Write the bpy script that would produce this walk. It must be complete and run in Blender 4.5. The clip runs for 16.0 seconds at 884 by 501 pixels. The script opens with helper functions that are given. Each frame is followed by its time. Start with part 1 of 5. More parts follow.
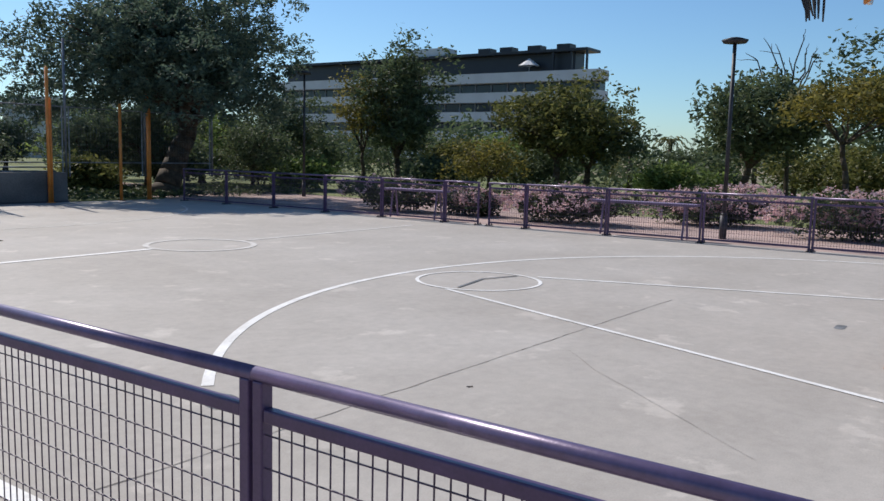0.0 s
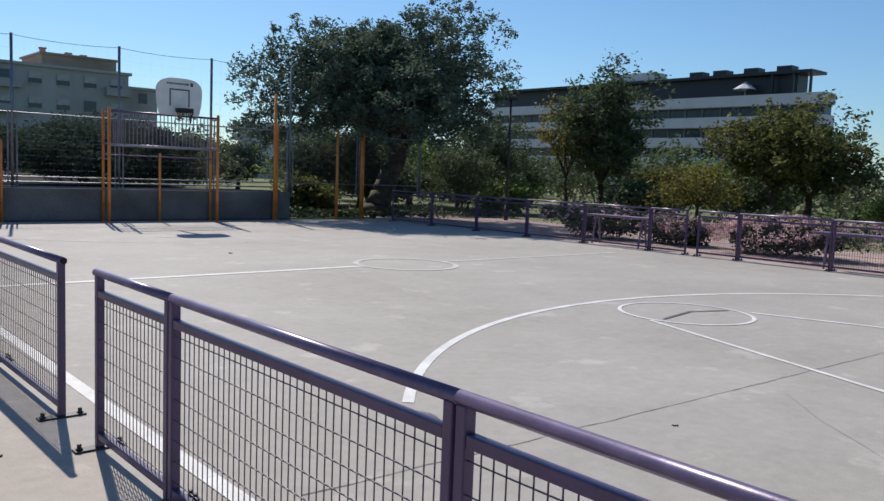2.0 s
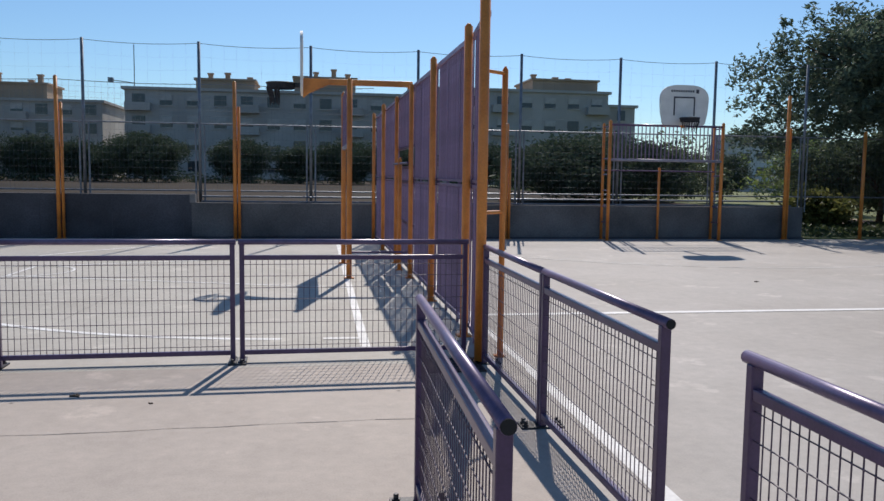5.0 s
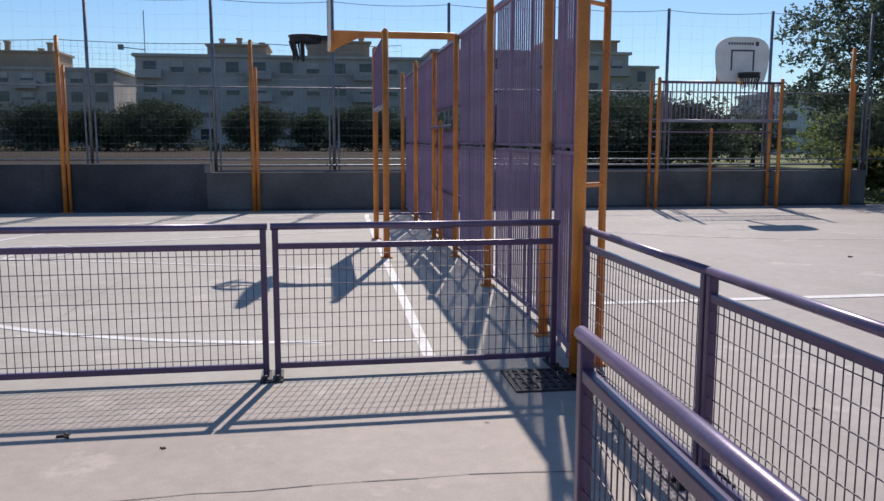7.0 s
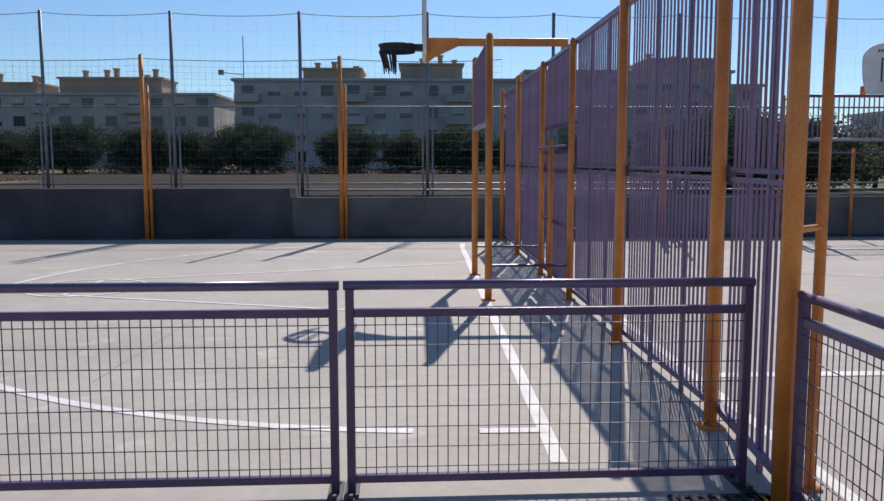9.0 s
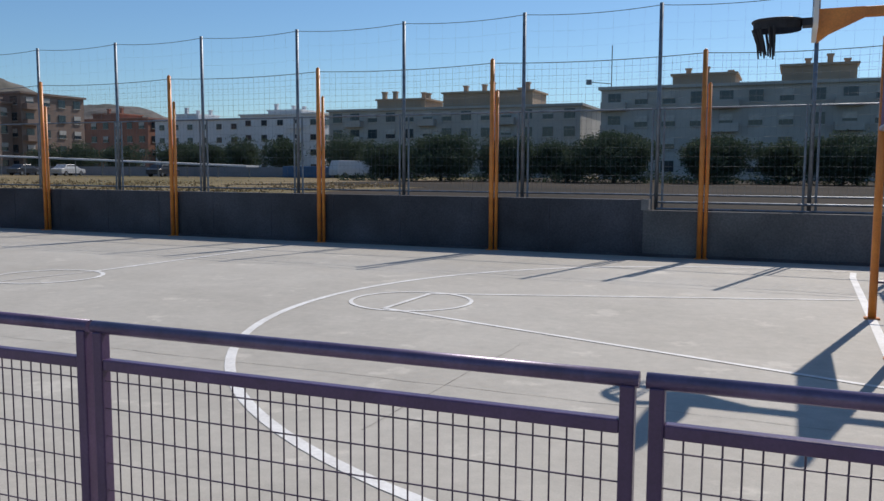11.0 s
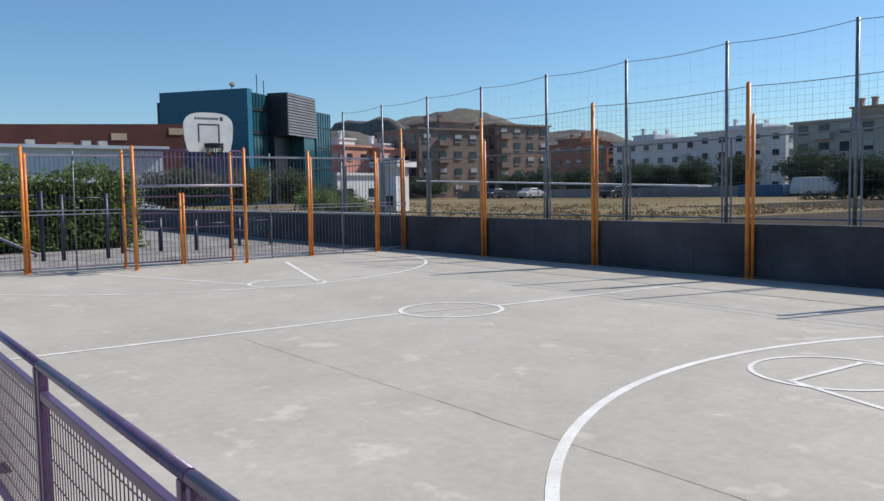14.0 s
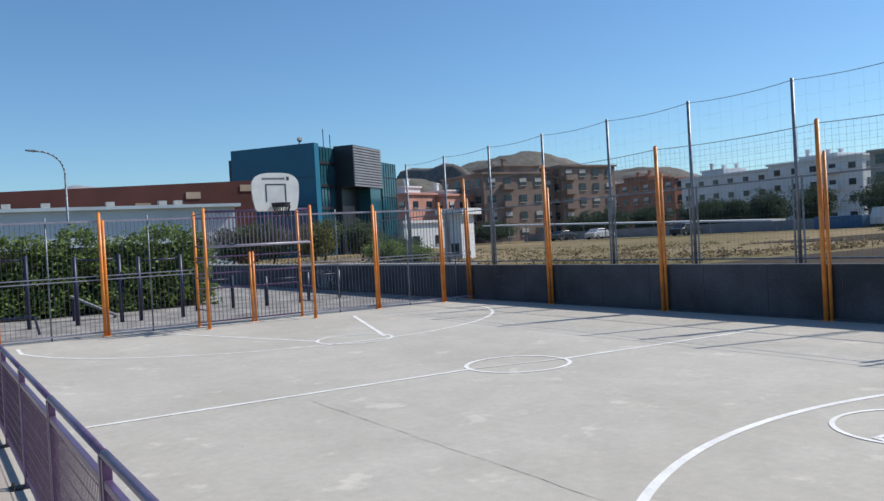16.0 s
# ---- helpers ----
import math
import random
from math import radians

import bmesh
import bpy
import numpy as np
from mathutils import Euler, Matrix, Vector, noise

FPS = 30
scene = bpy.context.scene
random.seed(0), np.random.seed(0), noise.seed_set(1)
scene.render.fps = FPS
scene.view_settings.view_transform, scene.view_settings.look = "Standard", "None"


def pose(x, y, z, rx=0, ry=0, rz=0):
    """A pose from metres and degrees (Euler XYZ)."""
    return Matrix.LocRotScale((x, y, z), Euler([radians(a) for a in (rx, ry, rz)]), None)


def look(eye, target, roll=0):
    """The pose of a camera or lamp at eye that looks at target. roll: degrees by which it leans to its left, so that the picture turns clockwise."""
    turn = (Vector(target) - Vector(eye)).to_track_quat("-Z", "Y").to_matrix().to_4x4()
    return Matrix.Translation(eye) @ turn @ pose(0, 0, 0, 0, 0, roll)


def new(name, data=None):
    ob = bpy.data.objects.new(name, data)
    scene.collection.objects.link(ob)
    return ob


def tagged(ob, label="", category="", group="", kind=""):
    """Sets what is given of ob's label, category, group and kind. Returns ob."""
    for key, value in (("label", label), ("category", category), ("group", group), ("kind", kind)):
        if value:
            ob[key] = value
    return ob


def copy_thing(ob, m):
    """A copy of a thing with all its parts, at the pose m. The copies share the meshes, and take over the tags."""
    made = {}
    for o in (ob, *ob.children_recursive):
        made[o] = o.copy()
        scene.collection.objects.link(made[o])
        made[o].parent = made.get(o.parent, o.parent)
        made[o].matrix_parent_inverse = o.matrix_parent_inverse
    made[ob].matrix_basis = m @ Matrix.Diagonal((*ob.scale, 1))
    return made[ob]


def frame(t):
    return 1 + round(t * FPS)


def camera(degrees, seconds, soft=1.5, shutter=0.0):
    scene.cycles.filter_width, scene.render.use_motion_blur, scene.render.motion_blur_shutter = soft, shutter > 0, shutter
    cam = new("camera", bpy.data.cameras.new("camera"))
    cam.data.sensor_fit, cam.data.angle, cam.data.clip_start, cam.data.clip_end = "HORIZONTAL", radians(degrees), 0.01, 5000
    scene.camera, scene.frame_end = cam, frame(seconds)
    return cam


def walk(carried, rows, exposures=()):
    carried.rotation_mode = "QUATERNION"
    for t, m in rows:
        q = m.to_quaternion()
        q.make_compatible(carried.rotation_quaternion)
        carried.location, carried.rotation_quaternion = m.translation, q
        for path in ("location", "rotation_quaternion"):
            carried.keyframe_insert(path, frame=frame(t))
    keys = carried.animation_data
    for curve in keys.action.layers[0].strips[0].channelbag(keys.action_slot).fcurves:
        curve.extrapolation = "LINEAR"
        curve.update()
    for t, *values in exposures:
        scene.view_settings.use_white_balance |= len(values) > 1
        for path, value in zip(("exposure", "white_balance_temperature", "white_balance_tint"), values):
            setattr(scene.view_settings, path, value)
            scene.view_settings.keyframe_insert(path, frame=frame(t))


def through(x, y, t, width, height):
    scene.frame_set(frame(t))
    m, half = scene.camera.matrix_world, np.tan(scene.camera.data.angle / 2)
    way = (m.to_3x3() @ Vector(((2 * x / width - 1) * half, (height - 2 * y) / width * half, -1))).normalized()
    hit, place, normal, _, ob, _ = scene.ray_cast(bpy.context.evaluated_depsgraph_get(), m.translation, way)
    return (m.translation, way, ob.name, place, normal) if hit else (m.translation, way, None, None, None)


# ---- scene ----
cam = camera(56.6, 16.0)
PATH = [
    (0, (0.469, 0.347, 1.618), (2.095, 1.488, 1.386), 1.4),
    (0.5, (0.509, 0.302, 1.63), (2.021, 1.594, 1.418), 2.1),
    (1, (0.521, 0.325, 1.626), (1.941, 1.72, 1.434), 1.8),
    (1.5, (0.521, 0.343, 1.622), (1.881, 1.798, 1.44), 1.7),
    (2, (0.509, 0.429, 1.607), (1.816, 1.932, 1.42), 2.2),
    (2.5, (0.455, 0.655, 1.606), (1.599, 2.283, 1.409), 2.0),
    (3, (0.504, 1.021, 1.585), (1.507, 2.739, 1.373), 1.6),
    (3.5, (0.568, 1.394, 1.589), (1.208, 3.28, 1.407), 1.8),
    (4, (0.548, 1.797, 1.567), (1.049, 3.725, 1.384), 1.6),
    (4.5, (0.546, 2.187, 1.571), (1.03, 4.118, 1.38), 1.0),
    (5, (0.58, 2.574, 1.581), (0.897, 4.54, 1.398), 0.8),
    (7.5, (0.311, 4.509, 1.561), (0.584, 6.471, 1.286), -0.1),
    (8, (0.325, 4.909, 1.563), (0.552, 6.878, 1.302), 0.1),
    (10.3, (0.325, 6.808, 1.583), (-0.004, 8.773, 1.415), -0.2),
    (10.5, (0.344, 6.962, 1.567), (-0.083, 8.909, 1.396), -0.0),
    (11, (0.323, 7.358, 1.552), (-0.457, 9.19, 1.359), 0.3),
    (11.5, (0.249, 7.69, 1.587), (-0.646, 9.468, 1.387), 0.0),
    (12, (0.219, 8.018, 1.57), (-0.858, 9.691, 1.368), -0.5),
    (12.5, (0.215, 8.308, 1.574), (-1.102, 9.796, 1.347), 0.4),
    (13, (0.137, 8.525, 1.583), (-1.243, 9.955, 1.357), 0.6),
    (13.5, (0.162, 8.642, 1.639), (-1.324, 9.963, 1.422), -0.1),
    (14, (0.215, 8.786, 1.744), (-1.404, 9.95, 1.603), -1.0),
    (14.5, (0.255, 8.873, 1.846), (-1.398, 9.996, 1.778), -1.6),
    (15, (0.285, 8.852, 1.896), (-1.37, 9.975, 1.889), -2.6),
    (15.5, (0.243, 8.833, 1.897), (-1.412, 9.956, 1.892), -2.9),
    (16, (0.235, 8.872, 1.899), (-1.478, 9.904, 1.871), -3.2),
]
walk(cam, [(t, look(eye, target, roll)) for t, eye, target, roll in PATH], [(0.0, 0.0, 6550, 12), (1.5, -0.1, 6550, 11.5), (3.0, -0.1, 6550, 11.5), (5.0, -0.15, 6600, 13.5), (8.0, -0.06, 6650, 18.5), (10.5, -0.22, 6580, 13), (12.5, 0.03, 6650, 12), (14.0, 0.09, 6600, 11), (14.5, 0.14, 6500, 10), (16.0, 0.15, 6450, 10)])

# ---- daylight ----
SUN_TO = Vector((0.25, 1.01, 1.0)).normalized()
SUN_ELEVATION = math.asin(SUN_TO.z)
SUN_AZIMUTH = math.atan2(SUN_TO.x, SUN_TO.y)
world = bpy.data.worlds.new("sky")
scene.world = world
world.use_nodes = True
wn = world.node_tree.nodes
wl = world.node_tree.links
wn.clear()
sky = wn.new("ShaderNodeTexSky")
sky.sky_type = "NISHITA"
sky.sun_disc = False
sky.sun_elevation = SUN_ELEVATION
sky.sun_rotation = SUN_AZIMUTH
sky.air_density = 1.0
sky.dust_density = 0.32
sky.ozone_density = 3.5
sky_out = wn.new("ShaderNodeOutputWorld")
sky_bg = wn.new("ShaderNodeBackground")
sky_bg.inputs["Strength"].default_value = 0.108
tone = wn.new("ShaderNodeMix")
tone.data_type, tone.blend_type = "RGBA", "MULTIPLY"
tone.inputs["Factor"].default_value = 1.0
tone.inputs["B"].default_value = (0.72, 0.935, 1.07, 1)
wl.new(sky.outputs[0], tone.inputs["A"])
wl.new(tone.outputs["Result"], sky_bg.inputs["Color"])
wl.new(sky_bg.outputs[0], sky_out.inputs["Surface"])
sun_data = bpy.data.lights.new("sun", "SUN")
sun_data.energy = 4.6
sun_data.angle = radians(0.53)
sun_data.color = (1.0, 0.95, 0.88)
sun = new("sun", sun_data)
sun.matrix_world = look(SUN_TO * 50, (0, 0, 0))


# ---- materials ----
def mat(name, color, rough=0.6, metal=0.0, vary=0.15, scale=4.0, fine=60.0, bump=0.1, spread=0.0, tint=None, stain=0.0, spec=0.5):
    """Painted or mineral surface: base colour with broad and fine variation, wear and relief."""
    m = bpy.data.materials.new(name)
    m.use_nodes = True
    n, l = m.node_tree.nodes, m.node_tree.links
    b = n["Principled BSDF"]
    b.inputs["Roughness"].default_value = rough
    b.inputs["Metallic"].default_value = metal
    b.inputs["Specular IOR Level"].default_value = spec
    co = n.new("ShaderNodeTexCoord")
    broad = n.new("ShaderNodeTexNoise")
    broad.inputs["Scale"].default_value = scale
    broad.inputs["Detail"].default_value = 5
    grain = n.new("ShaderNodeTexNoise")
    grain.inputs["Scale"].default_value = fine
    grain.inputs["Detail"].default_value = 3
    l.new(co.outputs["Object"], broad.inputs["Vector"])
    l.new(co.outputs["Object"], grain.inputs["Vector"])
    ramp = n.new("ShaderNodeValToRGB")
    c = Vector(color)
    t = Vector(tint) if tint else c * (1 - 2 * vary)
    ramp.color_ramp.elements[0].position, ramp.color_ramp.elements[1].position = 0.3, 0.7
    ramp.color_ramp.elements[0].color = (*t, 1)
    ramp.color_ramp.elements[1].color = (*(c * (1 + vary * 0.5)), 1)
    l.new(broad.outputs["Fac"], ramp.inputs["Fac"])
    mix = n.new("ShaderNodeMix")
    mix.data_type, mix.blend_type = "RGBA", "MULTIPLY"
    mix.inputs["Factor"].default_value = 1.0
    g2 = n.new("ShaderNodeMapRange")
    g2.inputs["From Min"].default_value, g2.inputs["From Max"].default_value = 0.3, 0.7
    g2.inputs["To Min"].default_value, g2.inputs["To Max"].default_value = 1 - vary, 1 + vary * 0.4
    l.new(grain.outputs["Fac"], g2.inputs["Value"])
    l.new(ramp.outputs["Color"], mix.inputs["A"])
    l.new(g2.outputs["Result"], mix.inputs["B"])
    last = mix.outputs["Result"]
    if spread:
        info = n.new("ShaderNodeObjectInfo")
        mr = n.new("ShaderNodeMapRange")
        mr.inputs["To Min"].default_value, mr.inputs["To Max"].default_value = 1 - spread, 1 + spread
        l.new(info.outputs["Random"], mr.inputs["Value"])
        mix2 = n.new("ShaderNodeMix")
        mix2.data_type, mix2.blend_type = "RGBA", "MULTIPLY"
        mix2.inputs["Factor"].default_value = 1.0
        l.new(last, mix2.inputs["A"])
        l.new(mr.outputs["Result"], mix2.inputs["B"])
        last = mix2.outputs["Result"]
    l.new(last, b.inputs["Base Color"])
    if bump:
        bp = n.new("ShaderNodeBump")
        bp.inputs["Strength"].default_value = bump
        bp.inputs["Distance"].default_value = 0.01
        l.new(grain.outputs["Fac"], bp.inputs["Height"])
        l.new(bp.outputs["Normal"], b.inputs["Normal"])
    return m


def leaf_mat(name, dark, light, through=0.35, rough=0.65):
    """Leaves: colour differs from leaf to leaf, some light passes through."""
    m = bpy.data.materials.new(name)
    m.use_nodes = True
    n, l = m.node_tree.nodes, m.node_tree.links
    b = n["Principled BSDF"]
    b.inputs["Roughness"].default_value = rough
    b.inputs["Specular IOR Level"].default_value = 0.22
    geo = n.new("ShaderNodeNewGeometry")
    ramp = n.new("ShaderNodeValToRGB")
    ramp.color_ramp.elements[0].color = (*dark, 1)
    ramp.color_ramp.elements[1].color = (*light, 1)
    l.new(geo.outputs["Random Per Island"], ramp.inputs["Fac"])
    l.new(ramp.outputs["Color"], b.inputs["Base Color"])
    tr = n.new("ShaderNodeBsdfTranslucent")
    l.new(ramp.outputs["Color"], tr.inputs["Color"])
    mx = n.new("ShaderNodeMixShader")
    mx.inputs["Fac"].default_value = through
    l.new(b.outputs[0], mx.inputs[1])
    l.new(tr.outputs[0], mx.inputs[2])
    l.new(mx.outputs[0], n["Material Output"].inputs["Surface"])
    return m


def concrete_floor(name, low, high):
    """Troweled court concrete: broad tone changes, blotches of wear, dark specks, pale dust."""
    m = bpy.data.materials.new(name)
    m.use_nodes = True
    n, l = m.node_tree.nodes, m.node_tree.links
    b = n["Principled BSDF"]
    b.inputs["Roughness"].default_value = 0.75
    b.inputs["Specular IOR Level"].default_value = 0.3
    co = n.new("ShaderNodeTexCoord")

    def noise_tex(s, d, rough=0.5):
        t = n.new("ShaderNodeTexNoise")
        t.inputs["Scale"].default_value, t.inputs["Detail"].default_value = s, d
        t.inputs["Roughness"].default_value = rough
        l.new(co.outputs["Object"], t.inputs["Vector"])
        return t

    def remap(sock, a, bb, lo, hi):
        r = n.new("ShaderNodeMapRange")
        for key, v in (("From Min", a), ("From Max", bb), ("To Min", lo), ("To Max", hi)):
            r.inputs[key].default_value = v
        l.new(sock, r.inputs["Value"])
        return r.outputs["Result"]

    def mul(a, bsock):
        x = n.new("ShaderNodeMix")
        x.data_type, x.blend_type = "RGBA", "MULTIPLY"
        x.inputs["Factor"].default_value = 1
        l.new(a, x.inputs["A"])
        l.new(bsock, x.inputs["B"])
        return x.outputs["Result"]

    base = n.new("ShaderNodeValToRGB")
    base.color_ramp.elements[0].position, base.color_ramp.elements[1].position = 0.35, 0.68
    base.color_ramp.elements[0].color = (*low, 1)
    base.color_ramp.elements[1].color = (*high, 1)
    l.new(noise_tex(0.35, 6).outputs["Fac"], base.inputs["Fac"])
    wear = remap(noise_tex(1.7, 8, 0.65).outputs["Fac"], 0.35, 0.7, 0.93, 1.05)
    pale = remap(noise_tex(1.5, 7, 0.62).outputs["Fac"], 0.60, 0.65, 1.0, 1.2)
    fine = noise_tex(90, 3)
    grain = remap(fine.outputs["Fac"], 0.3, 0.7, 0.92, 1.05)
    mottle = remap(noise_tex(9, 6, 0.7).outputs["Fac"], 0.32, 0.68, 0.91, 1.06)
    spots = n.new("ShaderNodeTexVoronoi")
    spots.inputs["Scale"].default_value = 1.1
    l.new(co.outputs["Object"], spots.inputs["Vector"])
    speck = remap(spots.outputs["Distance"], 0.012, 0.022, 0.35, 1.0)
    last = mul(mul(mul(mul(mul(base.outputs["Color"], wear), pale), grain), speck), mottle)
    l.new(last, b.inputs["Base Color"])
    bp = n.new("ShaderNodeBump")
    bp.inputs["Strength"].default_value, bp.inputs["Distance"].default_value = 0.15, 0.004
    l.new(fine.outputs["Fac"], bp.inputs["Height"])
    l.new(bp.outputs["Normal"], b.inputs["Normal"])
    return m


CONCRETE = concrete_floor("court_concrete", (0.395, 0.36, 0.317), (0.455, 0.42, 0.377))
CONCRETE_B = concrete_floor("second_court_concrete", (0.425, 0.395, 0.34), (0.49, 0.46, 0.402))
WALKWAY = concrete_floor("walkway_concrete", (0.42, 0.362, 0.308), (0.49, 0.427, 0.365))
EARTH = mat("dry_earth", (0.26, 0.20, 0.12), 0.95, vary=0.35, scale=0.12, fine=9, bump=0.4, tint=(0.13, 0.12, 0.06))
DARKGROUND = mat("dark_ground_surface", (0.070, 0.055, 0.042), 0.95, vary=0.3, scale=0.1, fine=3.0, bump=0.4, tint=(0.038, 0.036, 0.03))
FIELD = mat("dry_grass_field", (0.27, 0.205, 0.13), 0.95, vary=0.35, scale=0.05, fine=1.6, bump=0.5, tint=(0.12, 0.11, 0.045))
PAVER = mat("reddish_path", (0.46, 0.33, 0.29), 0.9, vary=0.18, scale=0.8, fine=40, bump=0.2)
GRAVEL = mat("grey_gravel", (0.34, 0.32, 0.30), 0.95, vary=0.3, scale=1.2, fine=60, bump=0.6)
LAWN = mat("lawn", (0.17, 0.19, 0.06), 0.95, vary=0.35, scale=0.6, fine=30, bump=0.6, tint=(0.09, 0.11, 0.03))
LINE = mat("white_line_paint", (0.80, 0.79, 0.76), 0.7, vary=0.12, scale=3.0, fine=30, bump=0.05, tint=(0.66, 0.64, 0.60))
FADED = mat("faded_line_paint", (0.62, 0.60, 0.56), 0.75, vary=0.15, scale=3.0, fine=25, bump=0.05, tint=(0.50, 0.47, 0.43))
CRACK = mat("crack_dirt", (0.36, 0.33, 0.295), 0.95, vary=0.3, scale=8)
PATCH = mat("grey_filler", (0.20, 0.21, 0.22), 0.9, vary=0.25, scale=6)
PURPLE = mat("purple_paint", (0.106, 0.060, 0.132), 0.30, vary=0.14, scale=6, fine=90, bump=0.04, spread=0.1)
HANDRAIL = mat("worn_purple_handrail", (0.155, 0.108, 0.20), 0.36, 0.25, vary=0.16, scale=7, fine=70, bump=0.05)
HANDRAIL.node_tree.nodes["Principled BSDF"].inputs["Specular IOR Level"].default_value = 0.8
RUBBER = mat("tyre_rubber", (0.02, 0.02, 0.02), 0.85, vary=0.1)
PURPLE_BAR = mat("purple_bar_paint", (0.26, 0.18, 0.285), 0.45, vary=0.14, scale=3, fine=60, bump=0.04, spread=0.12)
WIRE = mat("wire_dark_purple", (0.10, 0.062, 0.10), 0.5, vary=0.2, scale=9)
ORANGE = mat("orange_paint", (0.76, 0.275, 0.05), 0.42, vary=0.15, scale=3, fine=70, bump=0.05, spread=0.06, tint=(0.55, 0.17, 0.03))
STEEL = mat("galvanised_steel", (0.24, 0.27, 0.30), 0.5, 0.6, vary=0.2, scale=5)
FENCEWIRE = mat("dull_fence_wire", (0.15, 0.17, 0.19), 0.75, vary=0.2, scale=5)
DARKSTEEL = mat("dark_steel", (0.05, 0.05, 0.055), 0.55, 0.3, vary=0.25, scale=8)
ROPE = mat("weathered_net_cord", (0.22, 0.24, 0.26), 0.8, vary=0.2, scale=8)
BLACKNET = mat("black_net_cord", (0.03, 0.03, 0.035), 0.8, vary=0.2, scale=9)
BOARD = mat("white_board", (0.78, 0.77, 0.72), 0.5, vary=0.06, scale=4)
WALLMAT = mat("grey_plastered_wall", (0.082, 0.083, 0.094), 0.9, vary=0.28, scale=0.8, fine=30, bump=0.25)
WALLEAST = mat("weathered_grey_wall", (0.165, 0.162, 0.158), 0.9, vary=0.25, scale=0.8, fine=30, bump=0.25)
# purple rails coloured paler, the sun's sheen put into the paint
SUNLITRAIL = mat("rail_with_sun_sheen", (0.34, 0.32, 0.38), 0.4, vary=0.15, scale=3, fine=60, bump=0.04)
YARDBAR = mat("greyed_purple_bar", (0.11, 0.105, 0.14), 0.45, vary=0.12, scale=3, fine=60, bump=0.04)
LITCORNER = mat("lit_wall_corner", (0.26, 0.25, 0.235), 0.9, vary=0.2, scale=2)
INK = mat("black_spray_paint", (0.07, 0.07, 0.09), 0.7, vary=0.2, scale=5)
CHALK = mat("white_spray_paint", (0.62, 0.62, 0.62), 0.7, vary=0.2, scale=5)
BARK = mat("bark", (0.10, 0.075, 0.05), 0.95, vary=0.35, scale=4, fine=25, bump=0.7)
for dull in (DARKGROUND, FIELD):
    dull.node_tree.nodes["Principled BSDF"].inputs["Specular IOR Level"].default_value = 0.05
LEAF_FIG = leaf_mat("fig_leaf", (0.054, 0.088, 0.068), (0.155, 0.205, 0.130), 0.38)
DRYGRASS = leaf_mat("dry_grass_blade", (0.12, 0.092, 0.05), (0.30, 0.225, 0.12), 0.25)
LEAF_DARK = leaf_mat("dark_leaf", (0.052, 0.076, 0.044), (0.145, 0.185, 0.085), 0.38)
LEAF_OLIVE = leaf_mat("olive_leaf", (0.055, 0.07, 0.022), (0.22, 0.22, 0.07), 0.4)
LEAF_YELLOW = leaf_mat("yellow_leaf", (0.08, 0.085, 0.025), (0.28, 0.235, 0.055), 0.4)
LEAF_PINE = leaf_mat("pine_needles", (0.050, 0.075, 0.052), (0.098, 0.128, 0.075), 0.2, 1.0)
LEAF_HEDGE = leaf_mat("hedge_leaf", (0.07, 0.11, 0.03), (0.24, 0.32, 0.09), 0.4)
LEAF_OLEANDER = leaf_mat("oleander_leaf", (0.03, 0.05, 0.025), (0.11, 0.14, 0.06), 0.3)
FLOWER = leaf_mat("pink_blossom", (0.55, 0.34, 0.36), (0.82, 0.62, 0.60), 0.35)
PALM = leaf_mat("palm_leaf", (0.05, 0.07, 0.02), (0.24, 0.22, 0.09), 0.35)
WHITEWALL = mat("white_render", (0.66, 0.67, 0.68), 0.8, vary=0.06, scale=0.3, bump=0.03)
GREYBLOCK = mat("beige_grey_render", (0.46, 0.44, 0.405), 0.9, vary=0.12, scale=0.25, bump=0.05)
BEIGE = mat("ochre_render", (0.46, 0.34, 0.24), 0.9, vary=0.12, scale=0.25, bump=0.05)
BROWN = mat("brown_brick_render", (0.28, 0.20, 0.16), 0.9, vary=0.14, scale=0.3, bump=0.05)
REDWALL = mat("red_render", (0.40, 0.19, 0.13), 0.9, vary=0.15, scale=0.3, bump=0.05)
PINKWALL = mat("salmon_render", (0.62, 0.30, 0.23), 0.9, vary=0.15, scale=0.3, bump=0.05)
RUSTROOF = mat("dark_red_cladding", (0.10, 0.026, 0.018), 0.8, vary=0.15, scale=0.4, bump=0.05)
PALEBLUE = mat("pale_blue_cladding", (0.52, 0.60, 0.64), 0.6, vary=0.08, scale=0.4, bump=0.03)
BLUECLAD = mat("petrol_blue_cladding", (0.006, 0.125, 0.21), 0.45, vary=0.06, scale=0.3, bump=0.02)
BLACKCLAD = mat("black_cladding", (0.02, 0.023, 0.03), 0.4, vary=0.1, scale=0.5)
GREYCLAD = mat("grey_ribbed_cladding", (0.23, 0.23, 0.25), 0.5, vary=0.1, scale=0.5)
DARKGLASS = mat("dark_window_glass", (0.03, 0.045, 0.06), 0.12, 0.0, vary=0.2, scale=0.6, bump=0.0)
TEALGLASS = mat("teal_curtain_glass", (0.02, 0.09, 0.12), 0.08, 0.0, vary=0.2, scale=0.4, bump=0.0)
SHUTTER = mat("pale_roller_shutter", (0.50, 0.48, 0.44), 0.7, vary=0.1, scale=2)
CARPAINT = mat("white_car_paint", (0.52, 0.53, 0.54), 0.3, vary=0.04, scale=2, bump=0.0)
CARDARK = mat("dark_car_paint", (0.04, 0.045, 0.055), 0.3, vary=0.04, scale=2, bump=0.0)
BLUECOVER = mat("blue_tarpaulin", (0.04, 0.12, 0.24), 0.6, vary=0.15, scale=1)
